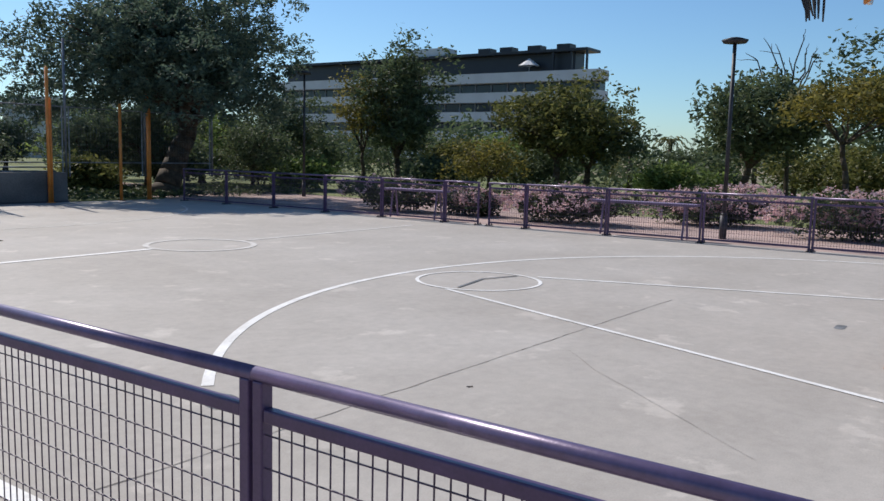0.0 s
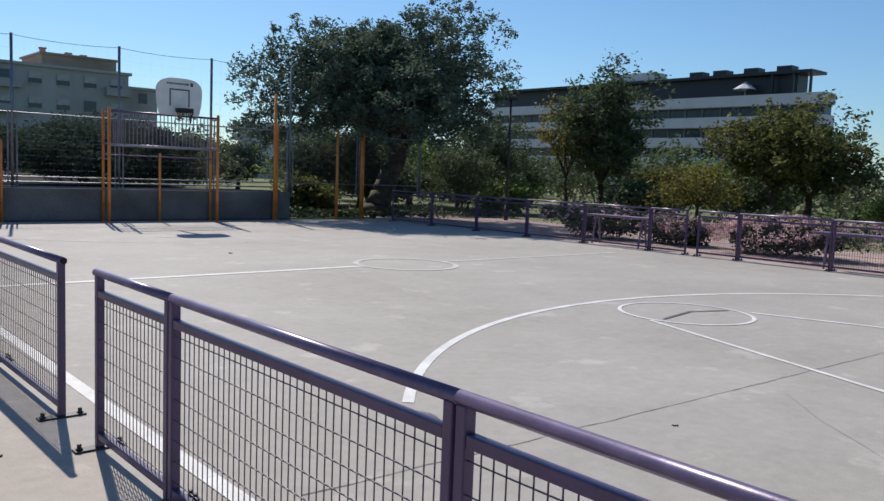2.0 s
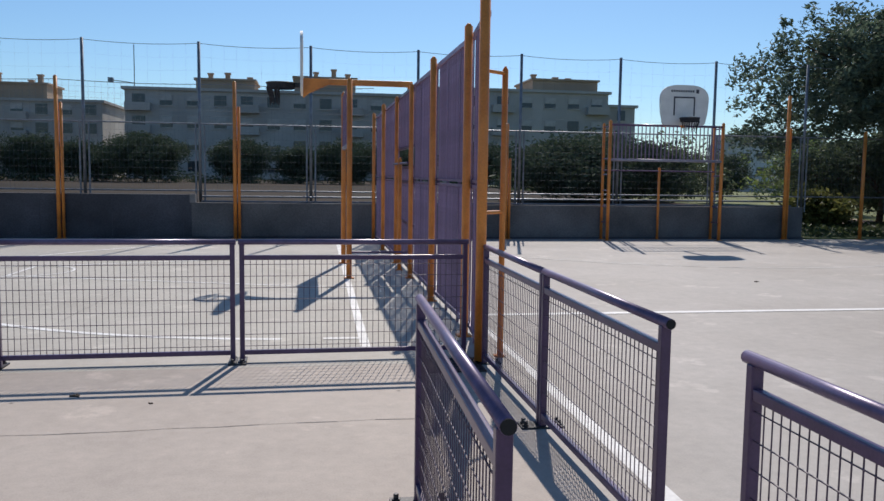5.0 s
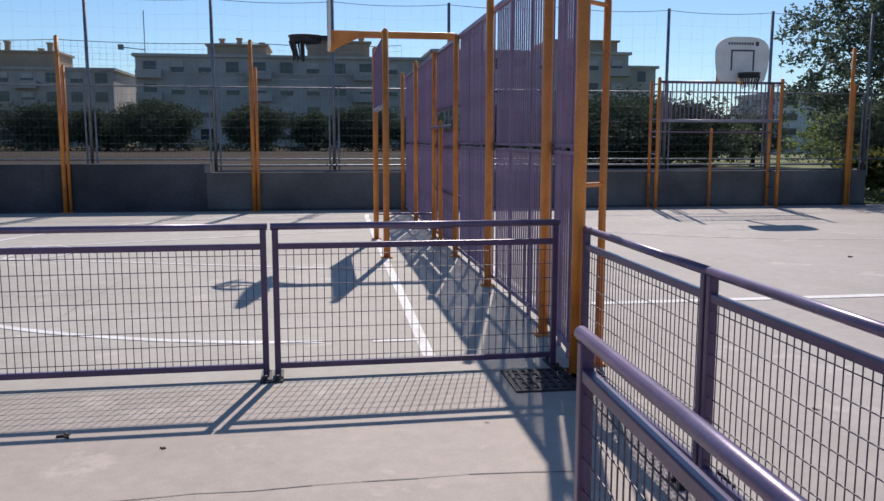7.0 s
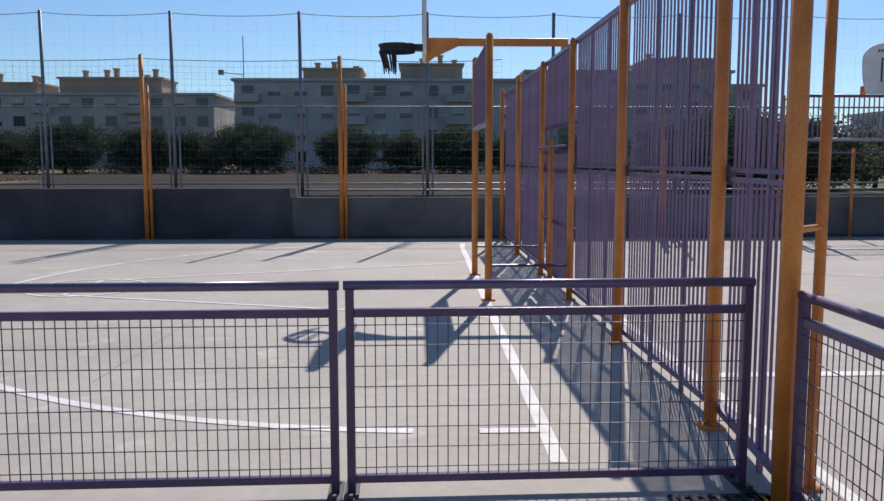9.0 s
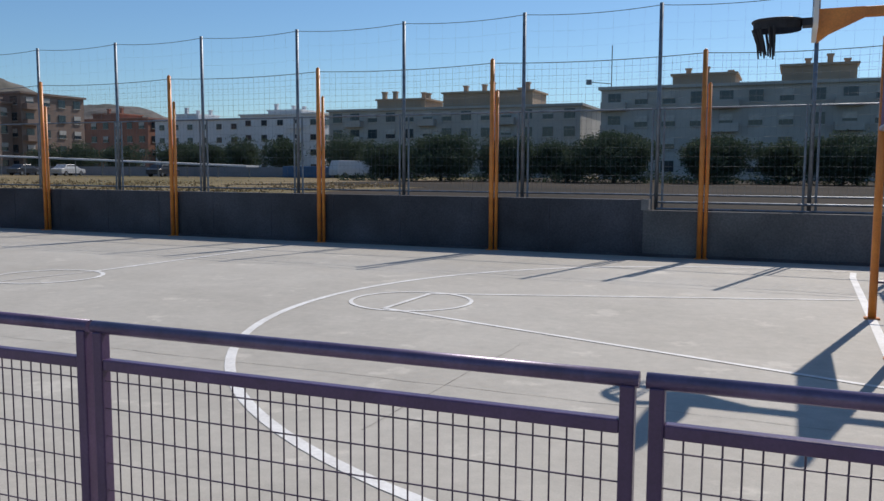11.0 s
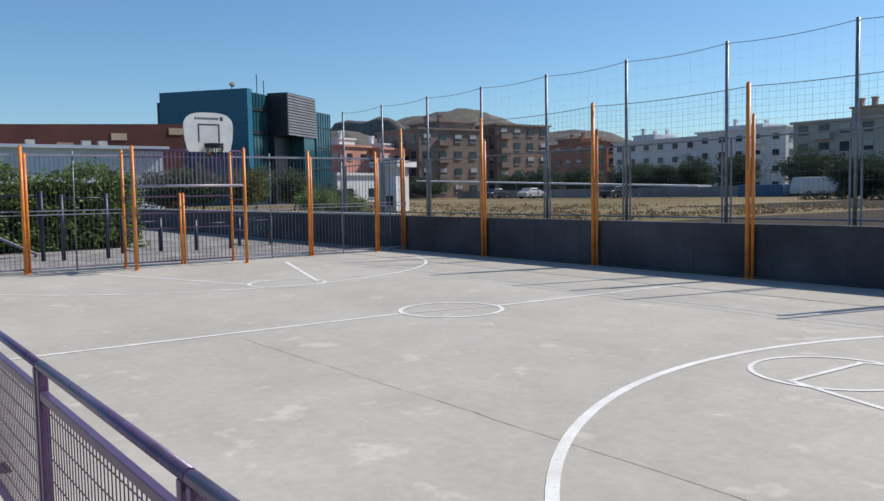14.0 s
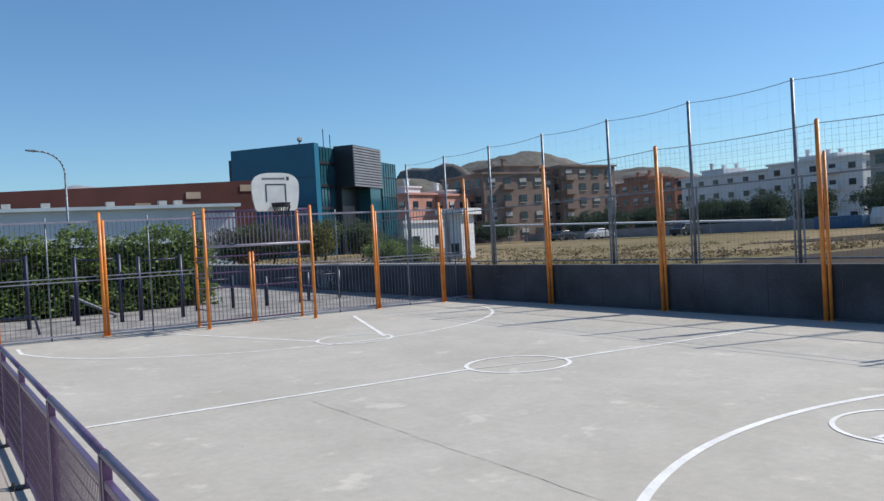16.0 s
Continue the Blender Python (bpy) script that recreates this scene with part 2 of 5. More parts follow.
NAVY = mat("navy_blue_paint", (0.018, 0.022, 0.055), 0.45, vary=0.15, scale=5)
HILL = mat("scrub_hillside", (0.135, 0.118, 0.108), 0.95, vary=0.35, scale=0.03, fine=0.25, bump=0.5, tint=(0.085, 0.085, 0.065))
# distance haze is mixed into this pale bluish hill colour
FARHILL = mat("haze_tinted_far_hills", (0.27, 0.27, 0.29), 0.95, vary=0.12, scale=0.02, fine=0.2, bump=0.2)


# ---- building helpers ----
class Shape:
    """Collects vertices and faces of one mesh."""

    def __init__(self):
        self.v, self.f = [], []

    def box(self, x0, x1, y0, y1, z0, z1, m=None):
        k = len(self.v)
        for p in ((x0, y0, z0), (x1, y0, z0), (x1, y1, z0), (x0, y1, z0), (x0, y0, z1), (x1, y0, z1), (x1, y1, z1), (x0, y1, z1)):
            self.v.append(tuple(m @ Vector(p)) if m else p)
        for q in ((3, 2, 1, 0), (4, 5, 6, 7), (0, 1, 5, 4), (1, 2, 6, 5), (2, 3, 7, 6), (3, 0, 4, 7)):
            self.f.append(tuple(k + i for i in q))
        return self

    def tube(self, p, q, r, n=8, r2=None):
        p, q = Vector(p), Vector(q)
        r2 = r if r2 is None else r2
        d = (q - p).normalized()
        a = d.orthogonal().normalized()
        b = d.cross(a)
        k = len(self.v)
        for c, rad in ((p, r), (q, r2)):
            for i in range(n):
                w = 2 * math.pi * i / n
                self.v.append(tuple(c + (a * math.cos(w) + b * math.sin(w)) * rad))
        for i in range(n):
            j = (i + 1) % n
            self.f.append((k + i, k + j, k + n + j, k + n + i))
        self.f.append(tuple(k + i for i in reversed(range(n))))
        self.f.append(tuple(k + n + i for i in range(n)))
        return self

    def quad(self, a, b, c, d):
        k = len(self.v)
        self.v += [tuple(a), tuple(b), tuple(c), tuple(d)]
        self.f.append((k, k + 1, k + 2, k + 3))
        return self

    def mesh(self, name, material, smooth=False):
        me = bpy.data.meshes.new(name)
        me.from_pydata(self.v, [], self.f)
        me.materials.append(material)
        if smooth:
            me.polygons.foreach_set("use_smooth", [len(p.vertices) == 4 for p in me.polygons])
        me.update()
        return me


def part(name, shape, material, parent=None, label="", smooth=False, bevel=0.0):
    ob = new(name, shape if isinstance(shape, bpy.types.Mesh) else shape.mesh(name, material, smooth))
    if parent:
        ob.parent = parent
    if label:
        ob["label"] = label
    if bevel:
        md = ob.modifiers.new("edge", "BEVEL")
        md.width, md.segments, md.limit_method = bevel, 2, "ANGLE"
    return ob


def thing(name, label, category, group="", kind="", at=None):
    ob = new(name)
    ob.empty_display_size = 0.2
    tagged(ob, label, category, group, kind)
    if at is not None:
        ob.matrix_world = at
    return ob


def structure(name, shape, material, label, category, smooth=False):
    return tagged(part(name, shape, material, smooth=smooth), label, category, kind="structure")


# ---- ground ----
g = Shape()
R = 2500.0
g.quad((-R, -R, -0.06), (R, -R, -0.06), (R, R, -0.06), (-R, R, -0.06))
structure("ground", g, EARTH, "dry brown earth ground reaching the far horizon", "ground")
structure("court_slab", Shape().box(2.0, 16.9, -9.0, 22.8, -0.4, 0.0), CONCRETE, "pale grey-beige concrete slab of the court by the park", "floor")
structure("court_slab_2", Shape().box(-22.0, 2.0, 9.30, 22.8, -0.4, 0.0), CONCRETE_B, "pale grey-beige concrete slab of the court by the field", "floor")
structure("walkway", Shape().box(-22.0, 2.0, -9.0, 9.30, -0.4, 0.0), WALKWAY, "warm beige concrete walkway between the courts", "floor")
structure("path", Shape().box(16.9, 23.0, -30, 60, -0.3, -0.012), PAVER, "reddish paved footpath beside the court railing", "path")
structure("lawn", Shape().box(23.0, 70, -60, 90, -0.3, -0.03), LAWN, "patchy green lawn with dry spots under the trees", "lawn")
structure("gravel_yard", Shape().box(-60, -22.0, -20, 22.9, -0.3, -0.02), GRAVEL, "grey gravel exercise yard behind the goal fence", "yard")
structure("field", Shape().box(-260, 13.6, 23.02, 330, -0.3, 0.70), FIELD, "raised dry grass field behind the low wall", "field")
structure("dark_ground", Shape().box(-30, 13.6, 46, 112, 0.70, 0.706).box(-17, 13.6, 23.02, 46, 0.70, 0.706), DARKGROUND, "dark bare ground before the apartment blocks", "ground")
structure("verge", Shape().box(13.6, 16.9, 22.8, 60, -0.3, 0.03), LAWN, "green weedy verge at the foot of the fig tree", "verge")
structure("back_lawn", Shape().box(16.9, 90, 60, 330, -0.3, 0.0), LAWN, "distant park lawn behind the trees", "lawn")


# ---- court markings ----
def line(points, width, material=LINE, label="white painted court line on concrete", z=0.004):
    s = Shape()
    pts = [Vector((x, y, 0)) for x, y in points]
    n = len(pts)
    side = []
    for i in range(n):
        d = (pts[min(i + 1, n - 1)] - pts[max(i - 1, 0)]).normalized()
        side.append(Vector((-d.y, d.x, 0)) * width / 2)
    for i in range(n - 1):
        a, b, c, d = pts[i] - side[i], pts[i + 1] - side[i + 1], pts[i + 1] + side[i + 1], pts[i] + side[i]
        s.quad(*[(p.x, p.y, z) for p in (a, b, c, d)])
    return structure("court_line", s, material, label, "court line")


def arc(cx, cy, r, a0, a1, n=64):
    return [(cx + r * math.cos(radians(a0 + (a1 - a0) * i / n)), cy + r * math.sin(radians(a0 + (a1 - a0) * i / n))) for i in range(n + 1)]


# court by the trees
line(arc(9.15, 0.44, 6.71, 6, 139.5), 0.085, label="white painted three-point arc on concrete")
line(arc(9.4, 6.02, 0.80, 0, 360), 0.05, z=0.006, label="white painted free-throw circle on concrete")
line([(8.55, 5.95), (6.2, -0.45)], 0.06, z=0.005)
line([(10.22, 5.60), (12.19, -0.2)], 0.075, z=0.005)
line([(8.75, 5.9), (9.55, 6.05), (10.1, 5.85)], 0.045, PATCH, "worn dark free-throw line on concrete", z=0.009)
line([(2.5, 11.62), (8.55, 11.66)], 0.13, z=0.005)
line([(10.25, 11.66), (15.4, 11.62)], 0.11, FADED, "faded white halfway line on concrete", z=0.005)
line(arc(9.42, 11.62, 0.88, 0, 360), 0.10, FADED, "faded white centre circle on concrete", z=0.006)
line([(2.33, -8), (2.33, 5.5), (2.37, 9.0)], 0.10, label="broad white sideline beside the purple railing", z=0.003)
line([(2.37, 9.0), (2.45, 21.9)], 0.08, z=0.003)
line([(7.4, 17.7), (9.0, 17.5)], 0.04, FADED, "short faded white mark on concrete", z=0.004)
line(arc(9.4, 22.6, 6.5, 205, 335), 0.06, FADED, "faded white far three-point arc on concrete", z=0.004)
# court by the low wall
line(arc(0.70, 16.03, 5.61, 94, 266), 0.085, label="white painted three-point arc on concrete")
line(arc(-3.82, 16.16, 0.72, 0, 360), 0.05, z=0.006, label="white painted free-throw circle on concrete")
line([(-3.86, 15.56), (-3.84, 16.76)], 0.06, z=0.008)
line([(-3.9, 15.56), (1.1, 13.95)], 0.06, z=0.005)
line([(-3.9, 16.76), (1.1, 18.5)], 0.06, z=0.005)
line([(1.08, 9.9), (1.2, 20.9), (1.25, 21.6)], 0.09, z=0.003)
line([(0.70, 10.42), (1.1, 10.42)], 0.085, z=0.005)
line([(0.30, 21.63), (1.15, 21.63)], 0.06, z=0.005)
line([(-9.78, 10.0), (-9.72, 15.25)], 0.08, z=0.005)
line([(-9.42, 16.7), (-9.25, 20.9)], 0.08, z=0.005)
line([(-9.72, 15.25), (-9.42, 16.7)], 0.06, FADED, "faded white halfway line on concrete", z=0.005)
line(arc(-9.57, 15.97, 0.76, 0, 360), 0.065, z=0.006, label="white painted centre circle on concrete")
line(arc(-20.1, 15.75, 5.8, -78, 78), 0.075, LINE, "faded white far three-point arc on concrete")
line([(-20.0, 10.08), (-18.9, 10.08)], 0.08, LINE, "faded white far three-point arc on concrete")
line([(-14.6, 16.35), (-19.6, 17.98)], 0.09, z=0.005)
line([(-15.0, 15.1), (-19.8, 13.35)], 0.08, LINE, z=0.005)
line(arc(-14.75, 15.75, 0.75, 0, 360), 0.07, LINE, z=0.006)


def crack(points, width, seed):
    rng = random.Random(seed)
    pts = []
    for (x0, y0), (x1, y1) in zip(points, points[1:]):
        n = max(2, int(math.hypot(x1 - x0, y1 - y0) / 0.25))
        pts += [(x0 + (x1 - x0) * i / n + rng.uniform(-0.012, 0.012), y0 + (y1 - y0) * i / n + rng.uniform(-0.012, 0.012)) for i in range(n)]
    s = Shape()
    for (xa, ya), (xb, yb) in zip(pts, pts[1:]):
        w = width * rng.uniform(0.4, 1.2) / 2
        d = Vector((xb - xa, yb - ya, 0)).normalized()
        o = Vector((-d.y, d.x, 0)) * w
        s.quad((xa - o.x, ya - o.y, 0.0022), (xb - o.x, yb - o.y, 0.0022), (xb + o.x, yb + o.y, 0.0022), (xa + o.x, ya + o.y, 0.0022))
    return tagged(part("crack", s, CRACK), "thin dark crack in the concrete court", "crack", kind="structure")


crack([(2.6, 3.8), (4.66, 3.73), (7.67, 3.64), (10.0, 3.56)], 0.013, 1)
crack([(5.0, 1.4), (6.2, 2.9), (6.9, 3.6)], 0.005, 2)
crack([(-9.2, 12.6), (-3.3, 12.74), (0.9, 12.75)], 0.0065, 3)
crack([(-1.99, 11.6), (-1.95, 12.8), (-1.86, 14.6)], 0.007, 4)
crack([(-3.5, 7.6), (1.0, 7.75), (1.9, 7.7)], 0.009, 5)


# ---- purple railings ----
def railing_panel(length, at, label, group, free=(), rail_z=0.988):
    """Panel along local x from 0 to length: two square posts, round handrail, flat rails, welded wire infill, bolted feet."""
    top = thing("railing_panel", label, "railing", group, at=at)
    post = Shape().box(-0.02, 0.02, -0.022, 0.022, 0.012, rail_z - 0.014)
    me = post.mesh("post", PURPLE)
    for x in (0.02, length - 0.02):
        o = part("post", me, PURPLE, top, bevel=0.005)
        o.location = (x, 0, 0)
    x0, x1 = (-0.035 if 0 in free else -0.009), length + (0.035 if 1 in free else 0.009)
    rail = part("handrail", Shape().tube((x0, 0, rail_z), (x1, 0, rail_z), 0.0225, 16), HANDRAIL, top, smooth=True)
    for k, x in enumerate((x0, x1)):
        if k in free:
            part("end_cap", Shape().tube((x - 0.004, 0, rail_z), (x + 0.004, 0, rail_z), 0.0205, 16), RUBBER, rail, "black plastic end cap")
    part("upper_rail", Shape().box(0.04, length - 0.04, -0.018, 0.018, 0.857, 0.897), PURPLE, top, bevel=0.005)
    part("lower_rail", Shape().box(0.04, length - 0.04, -0.018, 0.018, 0.060, 0.098), PURPLE, top, bevel=0.005)
    w = Shape()
    n = max(2, round((length - 0.08) / 0.0482))
    for i in range(1, n):
        x = 0.04 + (length - 0.08) * i / n
        w.tube((x, 0, 0.096), (x, 0, 0.86), 0.0028, 5)
    for i in range(8):
        z = 0.82 - 0.098 * i
        w.tube((0.04, 0.006, z), (length - 0.04, 0.006, z), 0.0028, 5)
    part("wire_mesh", w, WIRE, top, "dark welded wire mesh")
    foot = Shape().box(-0.035, 0.035, -0.14, 0.14, 0.0, 0.012)
    for yy in (-0.11, 0.11):
        foot.tube((0, yy, 0.012), (0, yy, 0.045), 0.013, 8)
        foot.tube((0, yy, 0.012), (0, yy, 0.022), 0.022, 6)
    fm = foot.mesh("foot_plate", DARKSTEEL)
    for x in (0.02, length - 0.02):
        o = part("foot_plate", fm, DARKSTEEL, top, "dark bolted steel foot plate")
        o.location = (x, 0, 0)
    return top


def rail_run(x, y, dx, dy, stations, label, group, rail_z=0.988):
    ang = math.degrees(math.atan2(dy, dx))
    first = {}
    for a, b in stations:
        length = round(b - a, 2)
        m = pose(x + dx * a, y + dy * a, 0, 0, 0, ang)
        if length in first:
            copy_thing(first[length], m)
        else:
            first[length] = railing_panel(length, m, label, group, {5.06: (1,), 7.5: (0,)}.get(b, ()), rail_z)


rail_run(2.03, 0.0, 0, 1, [(-7.95, -5.97), (-5.95, -3.97), (-3.95, -1.97), (-1.95, 0.03), (0.05, 2.067), (2.085, 4.04), (4.058, 5.06)],
         "purple metal railing panel with dark wire mesh beside the court", "railing between path and court")
rail_run(2.03, 0.0, 0, 1, [(5.72, 7.50), (7.52, 9.26)], "purple metal railing panel with dark wire mesh beside the court", "railing between path and court")
railing_panel(1.96, pose(1.045, 4.46, 0, 0, 0, 88.4), "short purple railing panel standing as a baffle before the gate gap", "railing between path and court", (0, 1))
SLOPE = 0.022
rail_run(0.0, 9.52, -1 / math.hypot(1, SLOPE), -SLOPE / math.hypot(1, SLOPE), [(-1.93, 0.003)] + [(0.037 + 1.885 * i, 1.888 + 1.885 * i) for i in range(11)],
         "purple metal railing panel with dark wire mesh along the court", "railing along the second court", 1.006)
rail_run(16.72, 0.0, 0, 1, [(-4.7, -2.70), (-2.68, -0.65), (-0.63, 1.40), (1.42, 3.43), (3.45, 5.46), (5.48, 7.48), (7.50, 9.45), (9.47, 10.45), (10.72, 11.69),
                            (11.71, 13.65), (13.67, 15.62), (15.64, 17.6), (17.62, 19.6), (19.62, 21.6)],
         "purple metal railing panel on the far court edge", "far railing by the footpath")


def leaning_bar(x, y0, y1):
    """Narrow standing bench: a long board on splayed legs."""
    top = thing("bench", "long narrow purple metal bench on splayed legs by the railing", "bench", "benches by the far railing", at=pose(x, y0, 0))
    L = y1 - y0
    part("seat", Shape().box(-0.17, 0.17, 0, L, 0.68, 0.735), PURPLE_BAR, top, bevel=0.01)
    for yy in (0.25, L - 0.25):
        for sx in (-1, 1):
            part("leg", Shape().tube((sx * 0.06, yy, 0.69), (sx * 0.16, yy, -0.005), 0.024, 8), PURPLE_BAR, top)


leaning_bar(17.15, 5.7, 8.0)
leaning_bar(17.15, 11.95, 13.85)


# ---- orange posts and bar fences ----
def orange_post(name, x, y, h, r=0.05, z0=0.0, parent=None):
    s = Shape().tube((0, 0, 0), (0, 0, h), r, 14).tube((0, 0, h), (0, 0, h + 0.03), r * 0.9, 14, r * 0.35)
    s.box(-r * 1.8, r * 1.8, -r * 1.8, r * 1.8, 0, 0.012)
    o = part(name, s, ORANGE, parent, smooth=True)
    o.location = (x, y, z0)
    return o


BAR_MESHES = {}


def bar_mesh(h, w, d, paint):
    key = (round(h, 2), w, d, paint.name)
    if key not in BAR_MESHES:
        BAR_MESHES[key] = Shape().box(-w / 2, w / 2, -d / 2, d / 2, 0, h).mesh("bar", paint)
    return BAR_MESHES[key]


def bars(parent, x0, x1, y, z0, z1, pitch=0.105, w=0.010, d=0.032, name="bar", paint=PURPLE_BAR):
    n = max(2, round((x1 - x0) / pitch))
    me = bar_mesh(z1 - z0, w, d, paint)
    for i in range(1, n):
        o = part(name, me, paint, parent)
        o.location = (x0 + (x1 - x0) * i / n, y, z0)


def bar_fence(length, at, label, group, h=2.85, mid=1.42, pitch=0.105, w=0.008, d=0.012, fill=(0.12, 2.78), paint=YARDBAR, stanchions=1, rails=PURPLE, gap=0.045):
    """Fence bay along local x: two long rails, a double middle rail, upright bars and slim stanchions."""
    top = thing("bar_fence", label, "fence", group, at=at)
    for name, z, r in (("bottom_rail", 0.10, 0.022), ("top_rail", h - 0.06, 0.024), ("middle_rail", mid - gap, 0.013), ("middle_rail", mid + gap, 0.013)):
        part(name, Shape().box(0, length, -r, r, z - r, z + r), rails, top)
    bars(top, 0, length, 0, fill[0], mid - gap - 0.013, pitch, w, d, "bar", paint)
    bars(top, 0, length, 0, mid + gap + 0.013, fill[1], pitch, w, d, "bar", paint)
    for i in range(stanchions):
        x = length * (i + 1) / (stanchions + 1)
        if paint is YARDBAR:
            part("stanchion", Shape().tube((x, 0.02, 0), (x, 0.02, h + 0.05), 0.02, 8), STEEL, top, smooth=True)
        else:
            part("stanchion", Shape().box(x - 0.014, x + 0.014, -0.014, 0.014, 0.0, h - 0.05), PURPLE_BAR, top)
    for x in (0.0, length):
        o = part("clamp", Shape().box(-0.02, 0.02, -0.022, 0.022, mid - 0.045, mid + 0.045), PURPLE, top)
        o.location = (x, 0, 0)
    return top


def goal_cage(at, width, depth, label, half=True, top_z=2.97, grille_d=0.03, back=True, rungs=(0.45, 0.85, 1.25, 1.65, 2.05, 2.85)):
    """Goal with its frame: front at local y = 0 facing -y, back at y = depth, centred on x = 0."""
    top = thing("goal_cage", label, "goal", "goals with basketball boards", at=at)
    w = width / 2
    for sx in (-1, 1):
        orange_post("front_post", sx * w, 0, top_z, 0.042, parent=top)
        orange_post("back_post", sx * w, depth, top_z - 0.05, 0.036, parent=top)
        for z in rungs:
            part("rung", Shape().tube((sx * w, 0, z), (sx * w, depth, z), 0.016, 8), PURPLE, top)
    part("crossbar", Shape().tube((-w, 0, 2.02), (w, 0, 2.02), 0.035, 12), SUNLITRAIL, top, smooth=True)
    part("top_rail", Shape().tube((-w, 0, top_z - 0.08), (w, 0, top_z - 0.08), 0.03, 12), PURPLE, top, smooth=True)
    bars(top, -w, w, 0, 2.04, top_z - 0.09, 0.105, 0.016, grille_d, "grille_bar")
    if half:
        orange_post("middle_post", 0, depth - 0.05, 1.83, 0.032, parent=top)
        if back:
            orange_post("middle_post", 0.085, depth - 0.05, 1.83, 0.032, parent=top)
        part("middle_rail", Shape().tube((-w, depth - 0.05, 1.76), (w, depth - 0.05, 1.76), 0.018, 8), PURPLE, top)
    if back:
        for z in (0.10, 0.95, 1.34, top_z - 0.2):
            part("back_rail", Shape().tube((-w, depth, z), (w, depth, z), 0.02, 8), PURPLE, top)
        bars(top, -w, w, depth, 0.12, top_z - 0.2, 0.105, 0.010, 0.022, "back_bar", YARDBAR)
    return top


def board_outline(n=10):
    """Fan-shaped board: arched top, rounded shoulders, sides drawn in to a narrower foot."""
    half = []
    for k in range(n + 1):
        a = math.pi / 2 * k / n
        half.append((0.55 - 0.09 * (1 - math.sin(a)), -0.47 + 0.10 * (1 - math.cos(a))))
    half += [(0.59, -0.20), (0.61, 0.0), (0.615, 0.15)]
    for k in range(1, n + 1):
        a = math.pi / 2 * k / n
        half.append((0.615 * math.cos(a) ** 0.62, 0.15 + 0.33 * math.sin(a) ** 0.9))
    return half + [(-x, z) for x, z in reversed(half[:-1])]


def basketball_hoop(at, arm, label, center_z=3.32, rim_z=3.0, reach=2):
    """Board in the local plane y = 0 facing -y, carried by an arm that runs back to y = arm."""
    top = thing("basketball_hoop", label, "basketball hoop", "basketball hoops", at=at)
    s = Shape()
    ring = board_outline()
    n = len(ring)
    for y in (-0.02, 0.02):
        for x, z in ring:
            s.v.append((x, y, z + center_z))
    for i in range(n):
        j = (i + 1) % n
        s.f.append((i, j, n + j, n + i))
    s.f.append(tuple(reversed(range(n))))
    s.f.append(tuple(n + i for i in range(n)))
    part("backboard", s, BOARD, top, "white fan-shaped board with rounded corners")
    sq = Shape()
    for x0, x1, z0, z1 in ((-0.27, 0.27, 0.17, 0.205), (-0.27, -0.235, -0.24, 0.17), (0.235, 0.27, -0.24, 0.17)):
        sq.box(x0, x1, -0.0235, -0.0195, center_z + z0, center_z + z1)
    part("target_square", sq, INK, top, "dark painted target square")
    mark = Shape()
    for i in range(10):
        mark.box(-0.34 + i * 0.06, -0.30 + i * 0.06, -0.0235, -0.0195, center_z + 0.31, center_z + 0.36)
    mark.box(0.29, 0.36, -0.0235, -0.0195, center_z + 0.29, center_z + 0.38)
    part("maker_mark", mark, INK, top, "dark illegible strip mark")
    rim = Shape()
    k, R0 = 28, 0.225
    for i in range(k):
        a0, a1 = 2 * math.pi * i / k, 2 * math.pi * (i + 1) / k
        rim.tube((R0 * math.cos(a0), -0.33 + R0 * math.sin(a0), rim_z), (R0 * math.cos(a1), -0.33 + R0 * math.sin(a1), rim_z), 0.014, 6)
    rim.box(-0.09, 0.09, -0.11, -0.02, rim_z - 0.06, rim_z + 0.01)
    part("rim", rim, DARKSTEEL, top, "dark steel ring")
    skirt = Shape()
    for i in range(k):
        a0, a1 = 2 * math.pi * i / k, 2 * math.pi * (i + 1) / k
        p = [((R0 + o) * math.cos(a), -0.33 + (R0 + o) * math.sin(a), z) for a, o, z in ((a0, 0, rim_z), (a1, 0, rim_z), (a1, -0.01, rim_z - 0.085), (a0, -0.01, rim_z - 0.085))]
        skirt.quad(*p)
    part("net_collar", skirt, BLACKNET, top)
    rng = random.Random(5)
    for i in range(12):
        a = -math.pi * (i + 0.5) / 12 + rng.uniform(-0.1, 0.1)
        x, y = R0 * math.cos(a), -0.33 + R0 * math.sin(a)
        f = rng.uniform(0.62, 0.75)
        st = Shape().tube((x, y, rim_z - 0.07), (x * 0.8, -0.33 + (y + 0.33) * 0.8, rim_z - 0.2), 0.013, 5)
        st.tube((x * 0.8, -0.33 + (y + 0.33) * 0.8, rim_z - 0.2), (x * f, -0.33 + (y + 0.33) * f, rim_z - rng.uniform(0.28, 0.36)), 0.013, 5, 0.008)
        part("net_strand", st, BLACKNET, top)
    part("arm", Shape().box(-0.045, 0.045, 0.02, arm, 3.0, 3.09), ORANGE, top, bevel=0.01)
    part("bracket", Shape().box(-0.04, 0.04, arm - 0.08, arm, 2.86, 3.0), ORANGE, top)
    gs = Shape()
    for x in (-0.05, 0.05):
        gs.v += [(x, 0.02, 2.78), (x, 0.02, 3.09), (x, 0.42, 3.09), (x, 0.42, 3.0), (x, 0.12, 2.86)]
    gs.f = [(0, 4, 3, 2, 1), (5, 6, 7, 8, 9), (0, 5, 9, 4), (4, 9, 8, 3), (1, 6, 5, 0)]
